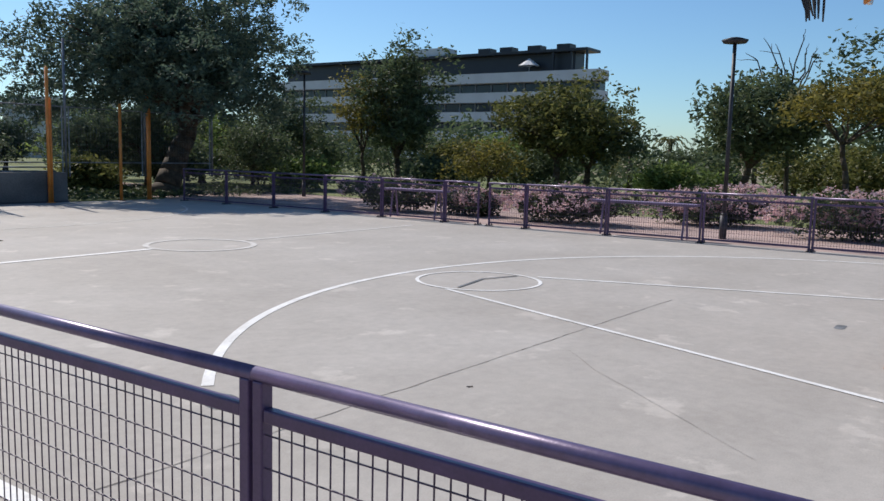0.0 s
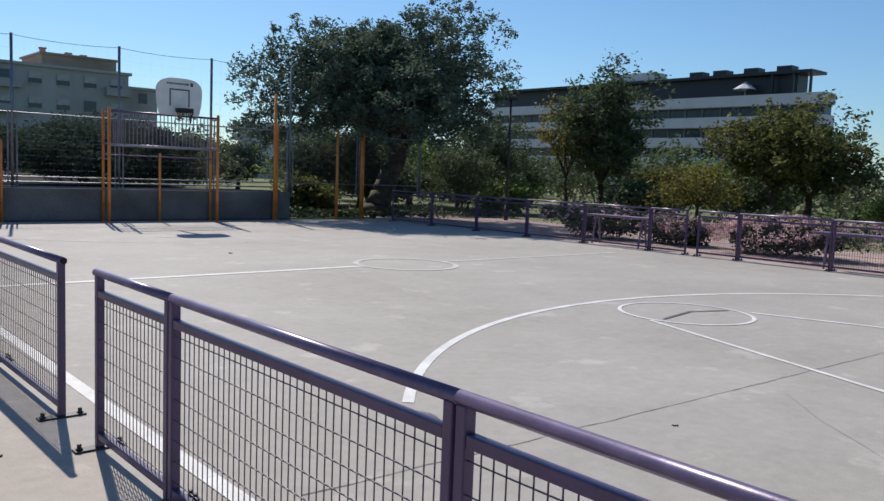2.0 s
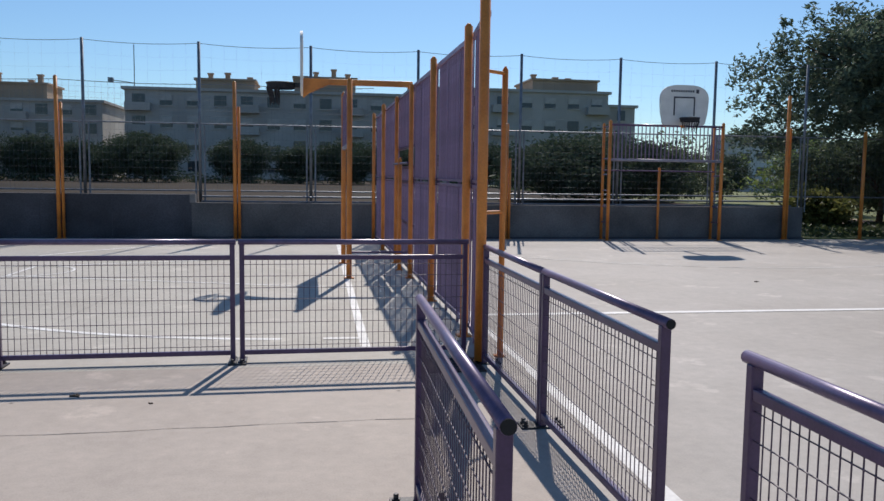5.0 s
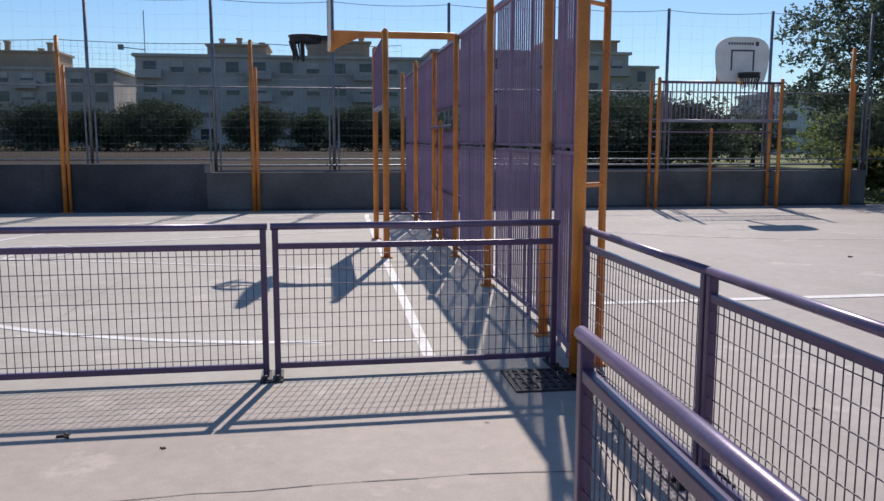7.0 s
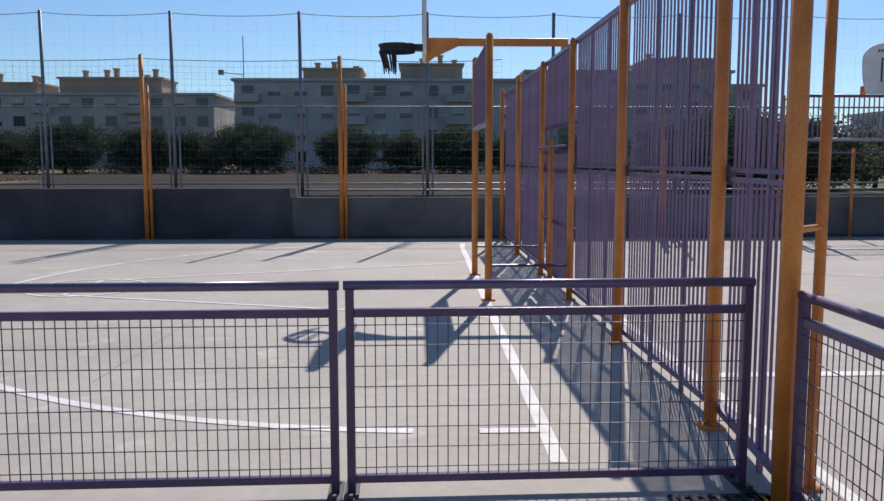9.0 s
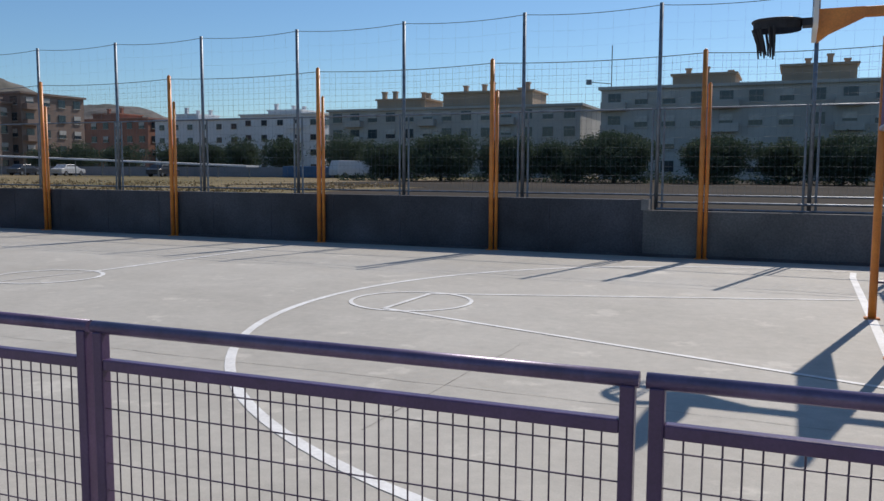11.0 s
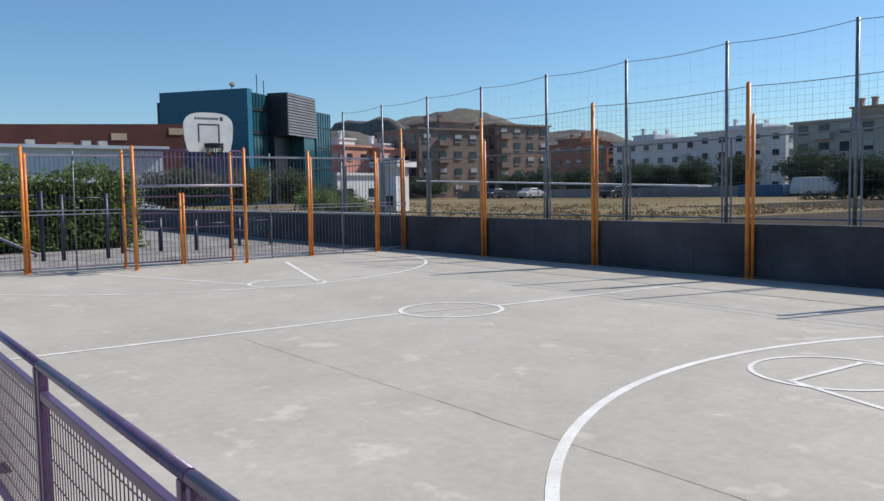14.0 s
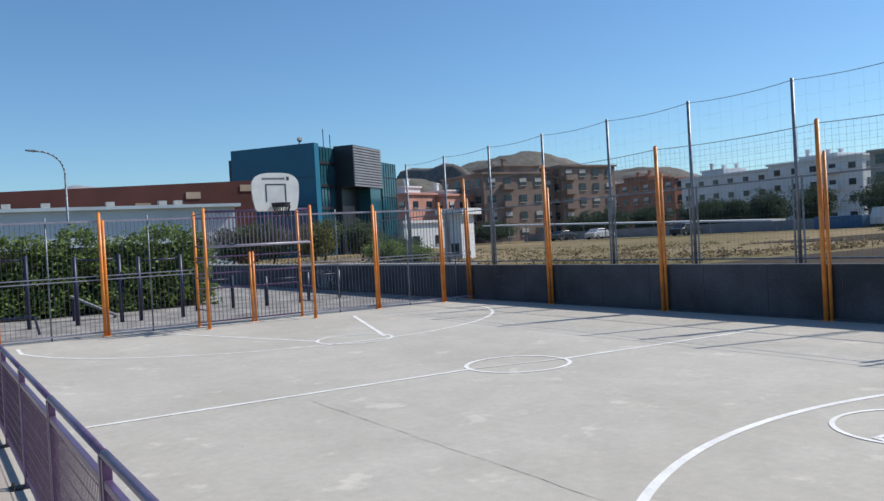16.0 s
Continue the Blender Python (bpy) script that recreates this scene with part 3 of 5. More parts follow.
    part("gusset", gs, ORANGE, top)
    return top


# dividing fence between the courts
DIV = 2.15
DIVLABEL = "tall purple bar fence between orange posts dividing the courts"
# rails get the paler bar paint in place of highlights on their tops
for a, b, x, turn in ((9.38, 10.45, 2.04, 84.3), (10.45, 12.72, DIV, 90), (12.72, 15.05, DIV, 90), (17.15, 19.7, DIV, 90), (19.7, 22.3, DIV, 90)):
    bar_fence(b - a, pose(x, a, 0, 0, 0, turn), DIVLABEL, "dividing fence bays", h=2.98, mid=1.50, pitch=0.08, w=0.011, d=0.013, fill=(0.12, 2.9), paint=PURPLE_BAR, stanchions=2, rails=PURPLE_BAR, gap=0.026)
mid_bay = thing("bar_fence", "purple bar fence with an open slot behind the goal", "fence", "dividing fence bays", at=pose(DIV, 15.05, 0, 0, 0, 90))
for z in (0.10, 0.80, 1.46, 1.70, 2.02, 2.92):
    part("rail", Shape().box(0, 2.1, -0.02, 0.02, z - 0.02, z + 0.02), PURPLE, mid_bay)
bars(mid_bay, 0, 2.1, 0, 0.12, 1.68, 0.08, 0.013, 0.015)
bars(mid_bay, 0, 2.1, 0, 2.04, 2.9, 0.08, 0.013, 0.015)
for yy, h, r in ((9.33, 3.12, 0.044), (10.45, 3.0, 0.04), (12.72, 3.0, 0.04), (19.7, 3.0, 0.04), (22.3, 3.0, 0.04)):
    tagged(orange_post("fence_post", 2.003 if yy < 9.4 else DIV - 0.07, yy, h, r), "thick orange steel fence post bolted to the concrete", "post", "orange fence posts")
side = thing("ladder_frame", "slim orange post with rungs beside the divider's end post", "post", at=pose(2.225, 9.51, 0))
orange_post("post", 0, 0, 2.48, 0.026, parent=side)
for z in (1.27, 2.45):
    part("rung", Shape().tube((0, 0, z), (-0.22, -0.17, z), 0.016, 8), ORANGE, side)
goal_cage(pose(1.16, 16.08, 0, 0, 0, -90), 2.14, 0.93, "orange and purple goal frame with upper grille before dividing fence", back=False, grille_d=0.05, rungs=(0.40,))
basketball_hoop(pose(0.45, 16.08, 0, 0, 0, -90), 1.78, "white basketball board with dark net on an orange arm")
# goal and fence at the far end of the second court
goal_cage(pose(-20.1, 15.72, 0, 0, 0, 90), 2.80, 0.95, "orange and purple goal frame with bar grille at the yard fence")
basketball_hoop(pose(-19.45, 15.98, 0, 0, 0, 90), 0.75, "white basketball board with dark net above the yard goal", 3.30, 3.0)
for a, b in ((5.0, 7.36), (7.36, 9.7), (9.7, 12.05), (12.05, 14.32), (17.12, 19.4), (19.4, 21.62), (21.62, 22.7)):
    bar_fence(b - a, pose(-21.05, a, 0, 0, 0, 90), "purple bar fence with double middle rail before the yard", "yard fence bays", rails=SUNLITRAIL)
for yy in (7.36, 9.7, 12.05, 19.4, 21.62):
    o = tagged(orange_post("fence_post", -21.0, yy, 2.98, 0.042), "orange steel fence post at the edge of the court", "post", "orange fence posts")
    tagged(orange_post("fence_post", -21.02, yy + 0.085, 2.8, 0.036), "slim orange fence post behind a thicker one", "post", "orange fence posts")
# goal of the first court at the low wall
goal_cage(pose(9.45, 22.24, 0, 0, 0, 0), 3.0, 0.45, "orange and purple goal frame with bar grille at the low wall", grille_d=0.03, back=False)
basketball_hoop(pose(9.37, 21.2, 0, 0, 0, 0), 1.1, "white basketball board with dark net above the wall goal", 3.31, 2.99)
goal_cage(pose(9.35, 1.05, 0, 0, 0, 180), 3.0, 0.95, "orange and purple goal frame at the near end of the court")
basketball_hoop(pose(9.35, 1.75, 0.36, 0, 0, 180), 0.75, "white basketball board with black hanging net")

# orange posts along the low wall
for x, h, h2 in ((-1.18, 3.68, 3.1), (-5.14, 3.70, 3.1), (-9.08, 3.70, 3.1), (-13.09, 3.70, 3.1), (-17.17, 3.70, 3.1), (-21.15, 3.70, 3.1), (5.42, 2.86, 2.0), (13.0, 3.75, 2.9), (15.25, 2.87, 0), (16.2, 3.75, 2.9)):
    tagged(orange_post("fence_post", x, 22.65, h, 0.045), "tall slim orange steel post at the low wall", "post", "orange posts along the low wall")
    if h2:
        tagged(orange_post("fence_post", x + 0.095, 22.68, h2, 0.034), "shorter orange steel post beside a taller one", "post", "orange posts along the low wall")


def netting(name, x0, x1, y, z0, z1, cx, cz, r, material, label, sag=0.05, rope=0.008):
    """Cord net in a plane of constant y with a sagging head rope."""
    s = Shape()

    def drop(x):
        u = (x - x0) / (x1 - x0)
        return sag * 4 * u * (1 - u)
    n = max(2, round((x1 - x0) / cx))
    for i in range(n + 1):
        x = x0 + (x1 - x0) * i / n
        s.tube((x, y, z0), (x, y, z1 - drop(x)), r, 3)
    m = max(2, round((z1 - z0) / cz))
    seg = 8
    for j in range(m + 1):
        for i in range(seg):
            xa, xb = x0 + (x1 - x0) * i / seg, x0 + (x1 - x0) * (i + 1) / seg
            za = z0 + (z1 - drop(xa) - z0) * j / m
            zb = z0 + (z1 - drop(xb) - z0) * j / m
            s.tube((xa, y, za), (xb, y, zb), rope if j == m else r, 4 if j == m else 3)
    return tagged(part(name, s, material), label, "net")


for xa, xb in ((-21.15, -17.17), (-17.17, -13.09), (-13.09, -9.08), (-9.08, -5.14), (-5.14, -1.18), (-1.18, 2.1)):
    netting("ball_net", xa, xb, 22.66, 2.75, 3.64, 0.14, 0.13, 0.0021, ROPE, "grey knotted ball net strung between orange posts", 0.05, 0.009)
TP = [-2.07 - 2.67 * k for k in range(-8, 10)]


def tall_fence(x):
    """Grey tube fence post with its mesh bay."""
    top = thing("wire_fence", "grey steel fence bay with tall pole on the low wall", "fence", "grey fence bays on the wall", at=pose(x, 23.4, 0.70))
    part("pole", Shape().tube((0, 0, 0), (0, 0, 4.0), 0.037, 10), STEEL, top, smooth=True)
    for dx in (-0.10, -2.56):
        part("upright", Shape().tube((dx, 0, 0), (dx, 0, 2.06), 0.022, 8), STEEL, top)
    for z in (0.42, 2.04):
        part("rail", Shape().tube((-2.66, 0, z), (0, 0, z), 0.018, 8), STEEL, top)
    w = Shape()
    for i in range(1, 25):
        w.tube((-0.10 - 2.46 * i / 25, 0, 0.42), (-0.10 - 2.46 * i / 25, 0, 2.04), 0.0018, 3)
    for i in range(1, 9):
        w.tube((-2.56, 0, 0.42 + 1.62 * i / 9), (-0.10, 0, 0.42 + 1.62 * i / 9), 0.0018, 3)
    part("wire_mesh", w, FENCEWIRE, top)
    return top


bay0 = tall_fence(TP[0])
for x in TP[1:]:
    copy_thing(bay0, pose(x, 23.4, 0.70))
for x in TP[1:]:
    netting("ball_net", x, x + 2.66, 23.4, 2.75, 4.66, 0.30, 0.30, 0.0009, ROPE, "thin grey ball net with sagging head rope", 0.06, 0.008)

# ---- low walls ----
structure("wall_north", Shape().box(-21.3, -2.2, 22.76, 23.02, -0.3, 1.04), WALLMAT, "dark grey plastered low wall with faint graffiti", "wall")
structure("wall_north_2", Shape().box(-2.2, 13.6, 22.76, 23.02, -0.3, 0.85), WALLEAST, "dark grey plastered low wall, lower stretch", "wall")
# added pale block, its colour stands for light on the rounded wall corner
structure("wall_corner", Shape().box(-2.24, -2.12, 22.75, 23.1, 0.85, 1.05), LITCORNER, "pale small block painted as the lit corner at the step of the wall", "wall")
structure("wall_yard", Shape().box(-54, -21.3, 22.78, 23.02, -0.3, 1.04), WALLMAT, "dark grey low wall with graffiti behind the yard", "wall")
structure("wall_coping", Shape().box(-54, -21.3, 22.74, 23.1, 1.04, 1.10), SHUTTER, "pale concrete coping on the yard wall", "wall")
structure("kerb", Shape().box(-21.3, 13.6, 22.68, 22.76, -0.1, 0.05), WALLMAT, "narrow dark gutter strip at the wall foot", "kerb")
for z, y in ((0.99, 23.12), (0.872, 23.0)):
    tagged(part("pipe", Shape().tube((-2.0, y, z), (13.4, y, z), 0.022, 8), STEEL), "thin pale pipe along the top of the low wall", "pipe")
joint = Shape()
for k in range(12):
    x = -20.0 + 1.6 * k
    joint.box(x, x + 0.012, 22.752, 22.76, 0.05, 1.03)
tagged(part("wall_joint", joint, INK), "dark vertical joints of the plastered wall", "joint", kind="structure")


def scrawl(at, seed, w, h, material, label):
    """Sprayed illegible marks, as short strokes."""
    rng = random.Random(seed)
    s = Shape()
    x = 0.0
    while x < w:
        for _ in range(3):
            a = Vector((x + rng.uniform(-0.04, 0.1), 0, rng.uniform(0, h)))
            b = a + Vector((rng.uniform(-0.06, 0.1), 0, rng.uniform(-h, h) * 0.5))
            b.z = min(max(b.z, 0), h)
            d = (b - a)
            if d.length < 0.03:
                continue
            o = Vector((-d.z, 0, d.x)).normalized() * 0.014
            s.quad(a - o, b - o, b + o, a + o)
        x += rng.uniform(0.08, 0.16)
    ob = part("graffiti", s, material)
    ob.matrix_world = at
    return tagged(ob, label, "graffiti")


scrawl(pose(-20.0, 22.755, 0.55), 3, 1.1, 0.22, INK, "dark illegible spray scrawl on the low wall")
scrawl(pose(-19.7, 22.755, 0.33), 4, 0.5, 0.12, INK, "dark illegible spray scrawl on the low wall")
scrawl(pose(-33.7, 22.772, 0.1), 5, 1.9, 0.75, CHALK, "white illegible spray mark on the low wall")
scrawl(pose(-30.5, 22.772, 0.55), 6, 1.6, 0.3, INK, "dark illegible spray scrawl on the low wall")

grate = thing("drain_grate", "dark steel drain grate set in the concrete", "drain", at=pose(1.75, 9.20, 0))
part("frame", Shape().box(-0.24, 0.24, -0.24, -0.21, 0, 0.012).box(-0.24, 0.24, 0.21, 0.24, 0, 0.012).box(-0.24, -0.21, -0.21, 0.21, 0, 0.012).box(0.21, 0.24, -0.21, 0.21, 0, 0.012), DARKSTEEL, grate)
# no hollow below: a flat black sheet paints the shade under the slats
part("pit_shade", Shape().box(-0.21, 0.21, -0.21, 0.21, 0.001, 0.003), INK, grate)
for i in range(4):
    part("cross_slat", Shape().box(-0.21, 0.21, -0.16 + i * 0.1, -0.135 + i * 0.1, 0.003, 0.010), DARKSTEEL, grate)
for i in range(7):
    part("slat", Shape().box(-0.20 + i * 0.06, -0.17 + i * 0.06, -0.21, 0.21, 0.003, 0.012), DARKSTEEL, grate)

# ---- vegetation ----
def tuft(s, c, r, n, size, rng, flat=0.75):
    """A clump of n leaf blades round c."""
    for _ in range(n):
        d = Vector((rng.gauss(0, 1), rng.gauss(0, 1), rng.gauss(0, 1) * flat))
        d.normalize()
        p = c + d * r * rng.random() ** 0.45
        a = Vector((rng.gauss(0, 1), rng.gauss(0, 1), rng.gauss(0, 0.6))).normalized()
        b = a.cross(Vector((rng.gauss(0, 1), rng.gauss(0, 1), rng.gauss(0, 1)))).normalized()
        L = size * rng.uniform(0.6, 1.3)
        a, b = a * L, b * L * 0.42
        k = len(s.v)
        s.v += [tuple(p - a * 0.5), tuple(p + b * 0.5 - a * 0.05), tuple(p + a * 0.5), tuple(p - b * 0.5 - a * 0.05)]
        s.f.append((k, k + 1, k + 2, k + 3))


def crown(center, radii, clumps, per, size, seed, clump_r, low=-0.55, spike=0.25, hollow=0.35, lobes=13):
    """Leaves in clumps spread unevenly through an ellipsoid, denser towards its surface."""
    rng = random.Random(seed)
    s = Shape()
    bulges = [(Vector((rng.gauss(0, 1), rng.gauss(0, 1), rng.uniform(-0.6, 1))).normalized(), rng.uniform(0.85, 1.05 + spike)) for _ in range(lobes)]
    made = 0
    while made < clumps:
        d = Vector((rng.gauss(0, 1), rng.gauss(0, 1), rng.gauss(0, 1))).normalized()
        if d.z < low:
            continue
        reach = 0.66
        for ld, lr in bulges:
            w = max(0.0, d.dot(ld)) ** 4
            reach = max(reach, lr * w)
        u = hollow + (1 - hollow) * rng.random() ** 0.55
        c = Vector(center) + Vector((d.x * radii[0], d.y * radii[1], d.z * radii[2])) * u * reach
        tuft(s, c, clump_r * rng.uniform(0.6, 1.3), per, size, rng)
        made += 1
    return s


def limb(s, p, q, r0, r1, rng, bend=0.12, seg=4):
    p, q = Vector(p), Vector(q)
    prev, pr = p, r0
    for i in range(1, seg + 1):
        u = i / seg
        c = p.lerp(q, u)
        if i < seg:
            c += Vector((rng.uniform(-1, 1), rng.uniform(-1, 1), rng.uniform(-0.4, 0.4))) * (q - p).length * bend * 0.5
        r = r0 + (r1 - r0) * u
        s.tube(prev, c, pr, 9, r)
        prev, pr = c, r
    return prev


def tree(x, y, fork, lean, center, radii, leaf, label, clumps, per, size, clump_r, seed, r=0.16, z0=0.0, limbs=7, name="tree", low=-0.55, hollow=0.35, spike=0.25, lobes=13):
    """Tapered trunk that forks into limbs, and a crown of leaf clumps. fork: height of the fork; lean: its shift."""
    rng = random.Random(seed)
    top = thing(name, label, "tree", at=pose(x, y, z0))
    t = Shape()
    t.tube((0, 0, -0.06), (lean[0] * 0.1, lean[1] * 0.1, fork * 0.12), r * 1.5, 11, r * 1.05)
    f = limb(t, (lean[0] * 0.1, lean[1] * 0.1, fork * 0.12), (lean[0], lean[1], fork), r * 1.05, r * 0.7, rng, 0.05, 5)
    for i in range(limbs):
        a = 2 * math.pi * i / limbs + rng.uniform(-0.3, 0.3)
        tip = Vector(center) + Vector((math.cos(a) * radii[0], math.sin(a) * radii[1], rng.uniform(-0.3, 0.7) * radii[2])) * rng.uniform(0.55, 0.8)
        mid = f.lerp(tip, 0.5) + Vector((0, 0, 0.15 * radii[2]))
        e = limb(t, f, mid, r * 0.5, r * 0.26, rng)
        limb(t, e, tip, r * 0.26, r * 0.06, rng)
        limb(t, e, tip + Vector((rng.uniform(-1, 1), rng.uniform(-1, 1), rng.uniform(0, 0.6))) * radii[2] * 0.3, r * 0.18, r * 0.05, rng)
    part("trunk", t, BARK, top, smooth=True)
    part("crown", crown(center, radii, clumps, per, size, seed + 100, clump_r, low, spike, hollow, lobes), leaf, top)
    return top


def shrub(x, y, radii, leaf, label, clumps, per, size, clump_r, seed, z0=0.0, flower=None, flowers=0, name="bush", category="bush"):
    top = thing(name, label, category, at=pose(x, y, z0))
    rng = random.Random(seed)
    st = Shape()
    for i in range(6):
        a = rng.uniform(0, 2 * math.pi)
        st.tube((0.1 * math.cos(a), 0.1 * math.sin(a), -0.05), (radii[0] * 0.5 * math.cos(a), radii[1] * 0.5 * math.sin(a), radii[2] * 1.1), 0.025, 5, 0.008)
    part("stem", st, BARK, top)
    radii = (radii[0] * 1.15, radii[1] * 1.15, radii[2] * 1.05)
    part("foliage", crown((0, 0, radii[2] * 0.9), radii, clumps, per, size, seed, clump_r, -0.95, 0.2, 0.3), leaf, top)
    if flower:
        fs = crown((0, 0, radii[2] * 0.98), (radii[0] * 1.03, radii[1] * 1.03, radii[2] * 1.06), flowers, 8, 0.10, seed + 7, 0.10, -0.4, 0.2, 0.88)
        part("blossoms", fs, flower, top, "pale pink blossoms")
    return top


# large fig tree behind the corner of the first court
tree(18.4, 24.85, 2.4, (1.2, 0.2), (-0.3, -0.7, 4.15), (4.55, 4.55, 3.95), LEAF_FIG, "large dark-leaved fig tree with a thick leaning trunk", 2200, 38, 0.16, 0.31, 11, r=0.44, limbs=13, low=-0.46, hollow=0.2, spike=0.25, lobes=22)
# park trees beyond the footpath
tree(30.4, 23.9, 1.4, (0.1, 0.2), (0, 0, 3.75), (2.2, 2.5, 3.7), LEAF_DARK, "dark green park tree with a full uneven crown", 380, 32, 0.22, 0.5, 21, low=-0.85, hollow=0.2)
tree(29.6, 25.4, 1.6, (0, 0), (0, 0, 3.7), (1.5, 1.6, 2.2), LEAF_YELLOW, "young tree with golden yellow flowers on the lawn", 110, 26, 0.2, 0.45, 22, r=0.1, low=-0.85)
tree(30.0, 15.6, 1.5, (0.2, 0.1), (0, -0.2, 2.9), (2.5, 3.1, 2.1), LEAF_OLIVE, "olive-green park tree with a broad crown", 330, 30, 0.22, 0.48, 23, low=-0.85, hollow=0.2)
tree(31.5, 15.0, 1.2, (0.1, 0), (0, 0, 2.4), (2.4, 2.9, 2.0), LEAF_DARK, "dark green park tree behind a lighter one", 220, 28, 0.22, 0.5, 28, low=-0.9, hollow=0.2)
tree(27.5, 17.2, 0.7, (0, 0), (0, 0, 1.4), (1.5, 1.9, 1.1), LEAF_YELLOW, "low yellow-green shrub tree on the lawn", 110, 26, 0.16, 0.36, 24, r=0.08, low=-0.9)
tree(30.0, 8.4, 1.4, (0.1, -0.2), (0, -0.5, 3.0), (2.4, 2.8, 2.3), LEAF_DARK, "dark green park tree with long bare twigs", 300, 30, 0.22, 0.48, 25, low=-0.85, hollow=0.2)
tree(27.5, 4.6, 2.2, (-0.2, 0.2), (0, 0, 3.3), (2.4, 2.5, 1.1), LEAF_YELLOW, "slender tree with a flat yellow-green crown", 170, 28, 0.18, 0.42, 26, r=0.1)
tree(34.0, 3.5, 1.6, (0, 0), (0, 0, 4.1), (3.2, 3.6, 3.5), LEAF_DARK, "tall dark green tree at the park edge", 300, 28, 0.25, 0.6, 27, low=-0.9, hollow=0.2)
tree(26.5, 33.0, 1.2, (0, 0), (0, 0, 1.9), (2.8, 3.2, 2.3), LEAF_HEDGE, "bright green shrubby tree on the lawn", 220, 28, 0.22, 0.5, 29, low=-0.9)
tree(21.8, 33.0, 1.1, (0, 0), (0, 0, 1.8), (2.7, 2.6, 2.2), LEAF_DARK, "bright green shrubby tree on the lawn", 190, 28, 0.22, 0.5, 30, low=-0.9)
tree(18.4, 29.2, 0.9, (0, 0), (0, 0, 1.7), (1.6, 1.6, 1.4), LEAF_PINE, "small grey-green tree behind the fence", 150, 26, 0.18, 0.42, 31, low=-0.9)
tree(26.8, 27.7, 1.2, (0.1, 0), (0, 0, 2.6), (2.2, 2.2, 2.0), LEAF_DARK, "dark green tree beside the fig tree", 260, 32, 0.18, 0.42, 33, low=-0.9, hollow=0.2)
tree(23.2, 25.7, 0.8, (0, 0), (0, 0, 1.7), (1.7, 1.7, 1.5), LEAF_DARK, "mid-green shrubby tree beside the fig trunk", 190, 30, 0.15, 0.36, 34, r=0.09, low=-0.9)
tree(13.2, 36.5, 1.1, (0, 0), (0, 0, 2.2), (2.2, 2.0, 1.8), LEAF_PINE, "small dark tree behind the fence", 150, 26, 0.2, 0.5, 32, low=-0.9)
BUSHES = [(22.5, 30.0, 2.0, 1.8, 1.1), (27.5, 30, 1.8, 1.8, 1.2), (25.5, 25.5, 1.2, 1.6, 0.7), (29.0, 21.0, 1.2, 1.6, 0.8), (17.0, 27.2, 1.0, 1.0, 0.6), (36, 21, 2.2, 3.2, 1.7), (37, 12.5, 2.0, 2.6, 1.2), (36, 6.5, 2.5, 3.0, 1.4), (37, -1.0, 2.5, 4.0, 1.7), (39, 31, 2.5, 5.0, 1.9), (33, 38, 3, 4, 2.0), (30, 46, 4, 3, 2.3), (19, 44, 4, 3, 1.9), (36, 1.8, 1.8, 2.0, 1.0),
          (33.5, 11.8, 1.6, 1.7, 0.8), (34, 18.6, 2.0, 2.0, 1.1), (33, 22.5, 1.6, 2.0, 1.2), (24.5, 38, 3.0, 2.5, 1.8), (34, 33, 2.4, 2.6, 1.7)]
for i, (bx, by, rx, ry, rz) in enumerate(BUSHES):
    shrub(bx, by, (rx, ry, rz), (LEAF_DARK, LEAF_OLIVE, LEAF_HEDGE)[i % 3], "dense green bush on the park lawn", 190, 28, 0.22, 0.42, 40 + i)
# distant wood behind the park
wood = Shape()
rng = random.Random(77)
for i in range(1150):
    y = rng.uniform(-40, 80)
    top_z = 2.9 + 0.9 * math.sin(y * 0.21) + 0.6 * math.sin(y * 0.57 + 1)
    tuft(wood, Vector((rng.uniform(46, 58), y, top_z * rng.random() ** 0.7)), 1.2, 24, 0.5, rng)
for i in range(420):
    x = rng.uniform(13.8, 50)
    if 26.5 < x < 34:
        continue
    top_z = 2.6 + 0.8 * math.sin(x * 0.33) + 0.5 * math.sin(x * 0.83)
    tuft(wood, Vector((x, rng.uniform(52, 60), top_z * rng.random() ** 0.7)), 1.1, 24, 0.45, rng)
tagged(part("wood", wood, LEAF_DARK), "distant belt of dark green trees behind the park", "woodland", kind="stuff")


def palm(x, y, h, seed):
    top = thing("palm", "shaggy palm with drooping dry fronds on the lawn", "palm", "palms on the lawn", at=pose(x, y, 0))
    rng = random.Random(seed)
    part("trunk", Shape().tube((0, 0, -0.06), (0.05, 0, h), 0.14, 9, 0.10), BARK, top, smooth=True)
    for i in range(22):
        a = rng.uniform(0, 2 * math.pi)
        up = rng.uniform(-0.6, 1.0)
        s = Shape()
        L = rng.uniform(0.9, 1.3)
        prev = Vector((0.05, 0, h))
        for k in range(1, 6):
            u = k / 5
            p = Vector((0.05 + math.cos(a) * L * u, math.sin(a) * L * u, h + L * (up * u - 1.3 * u * u)))
            d = (p - prev).normalized()
            o = d.cross(Vector((0, 0, 1))).normalized() * 0.16 * (1.1 - u * 0.7)
            for sg in (-1, 1):
                s.quad(prev, prev + d * 0.1, p + o * sg - Vector((0, 0, 0.10)), p + o * sg * 0.8 - d * 0.1 - Vector((0, 0, 0.12)))
            prev = p
        part("frond", s, PALM, top)
    return top


for i, (px, py, h) in enumerate([(40, 14.6, 2.6), (40, 12.6, 2.1), (41, 10.8, 2.3), (39, 16.2, 2.2), (42, 9.2, 2.0)]):
    palm(px, py, h, 60 + i)
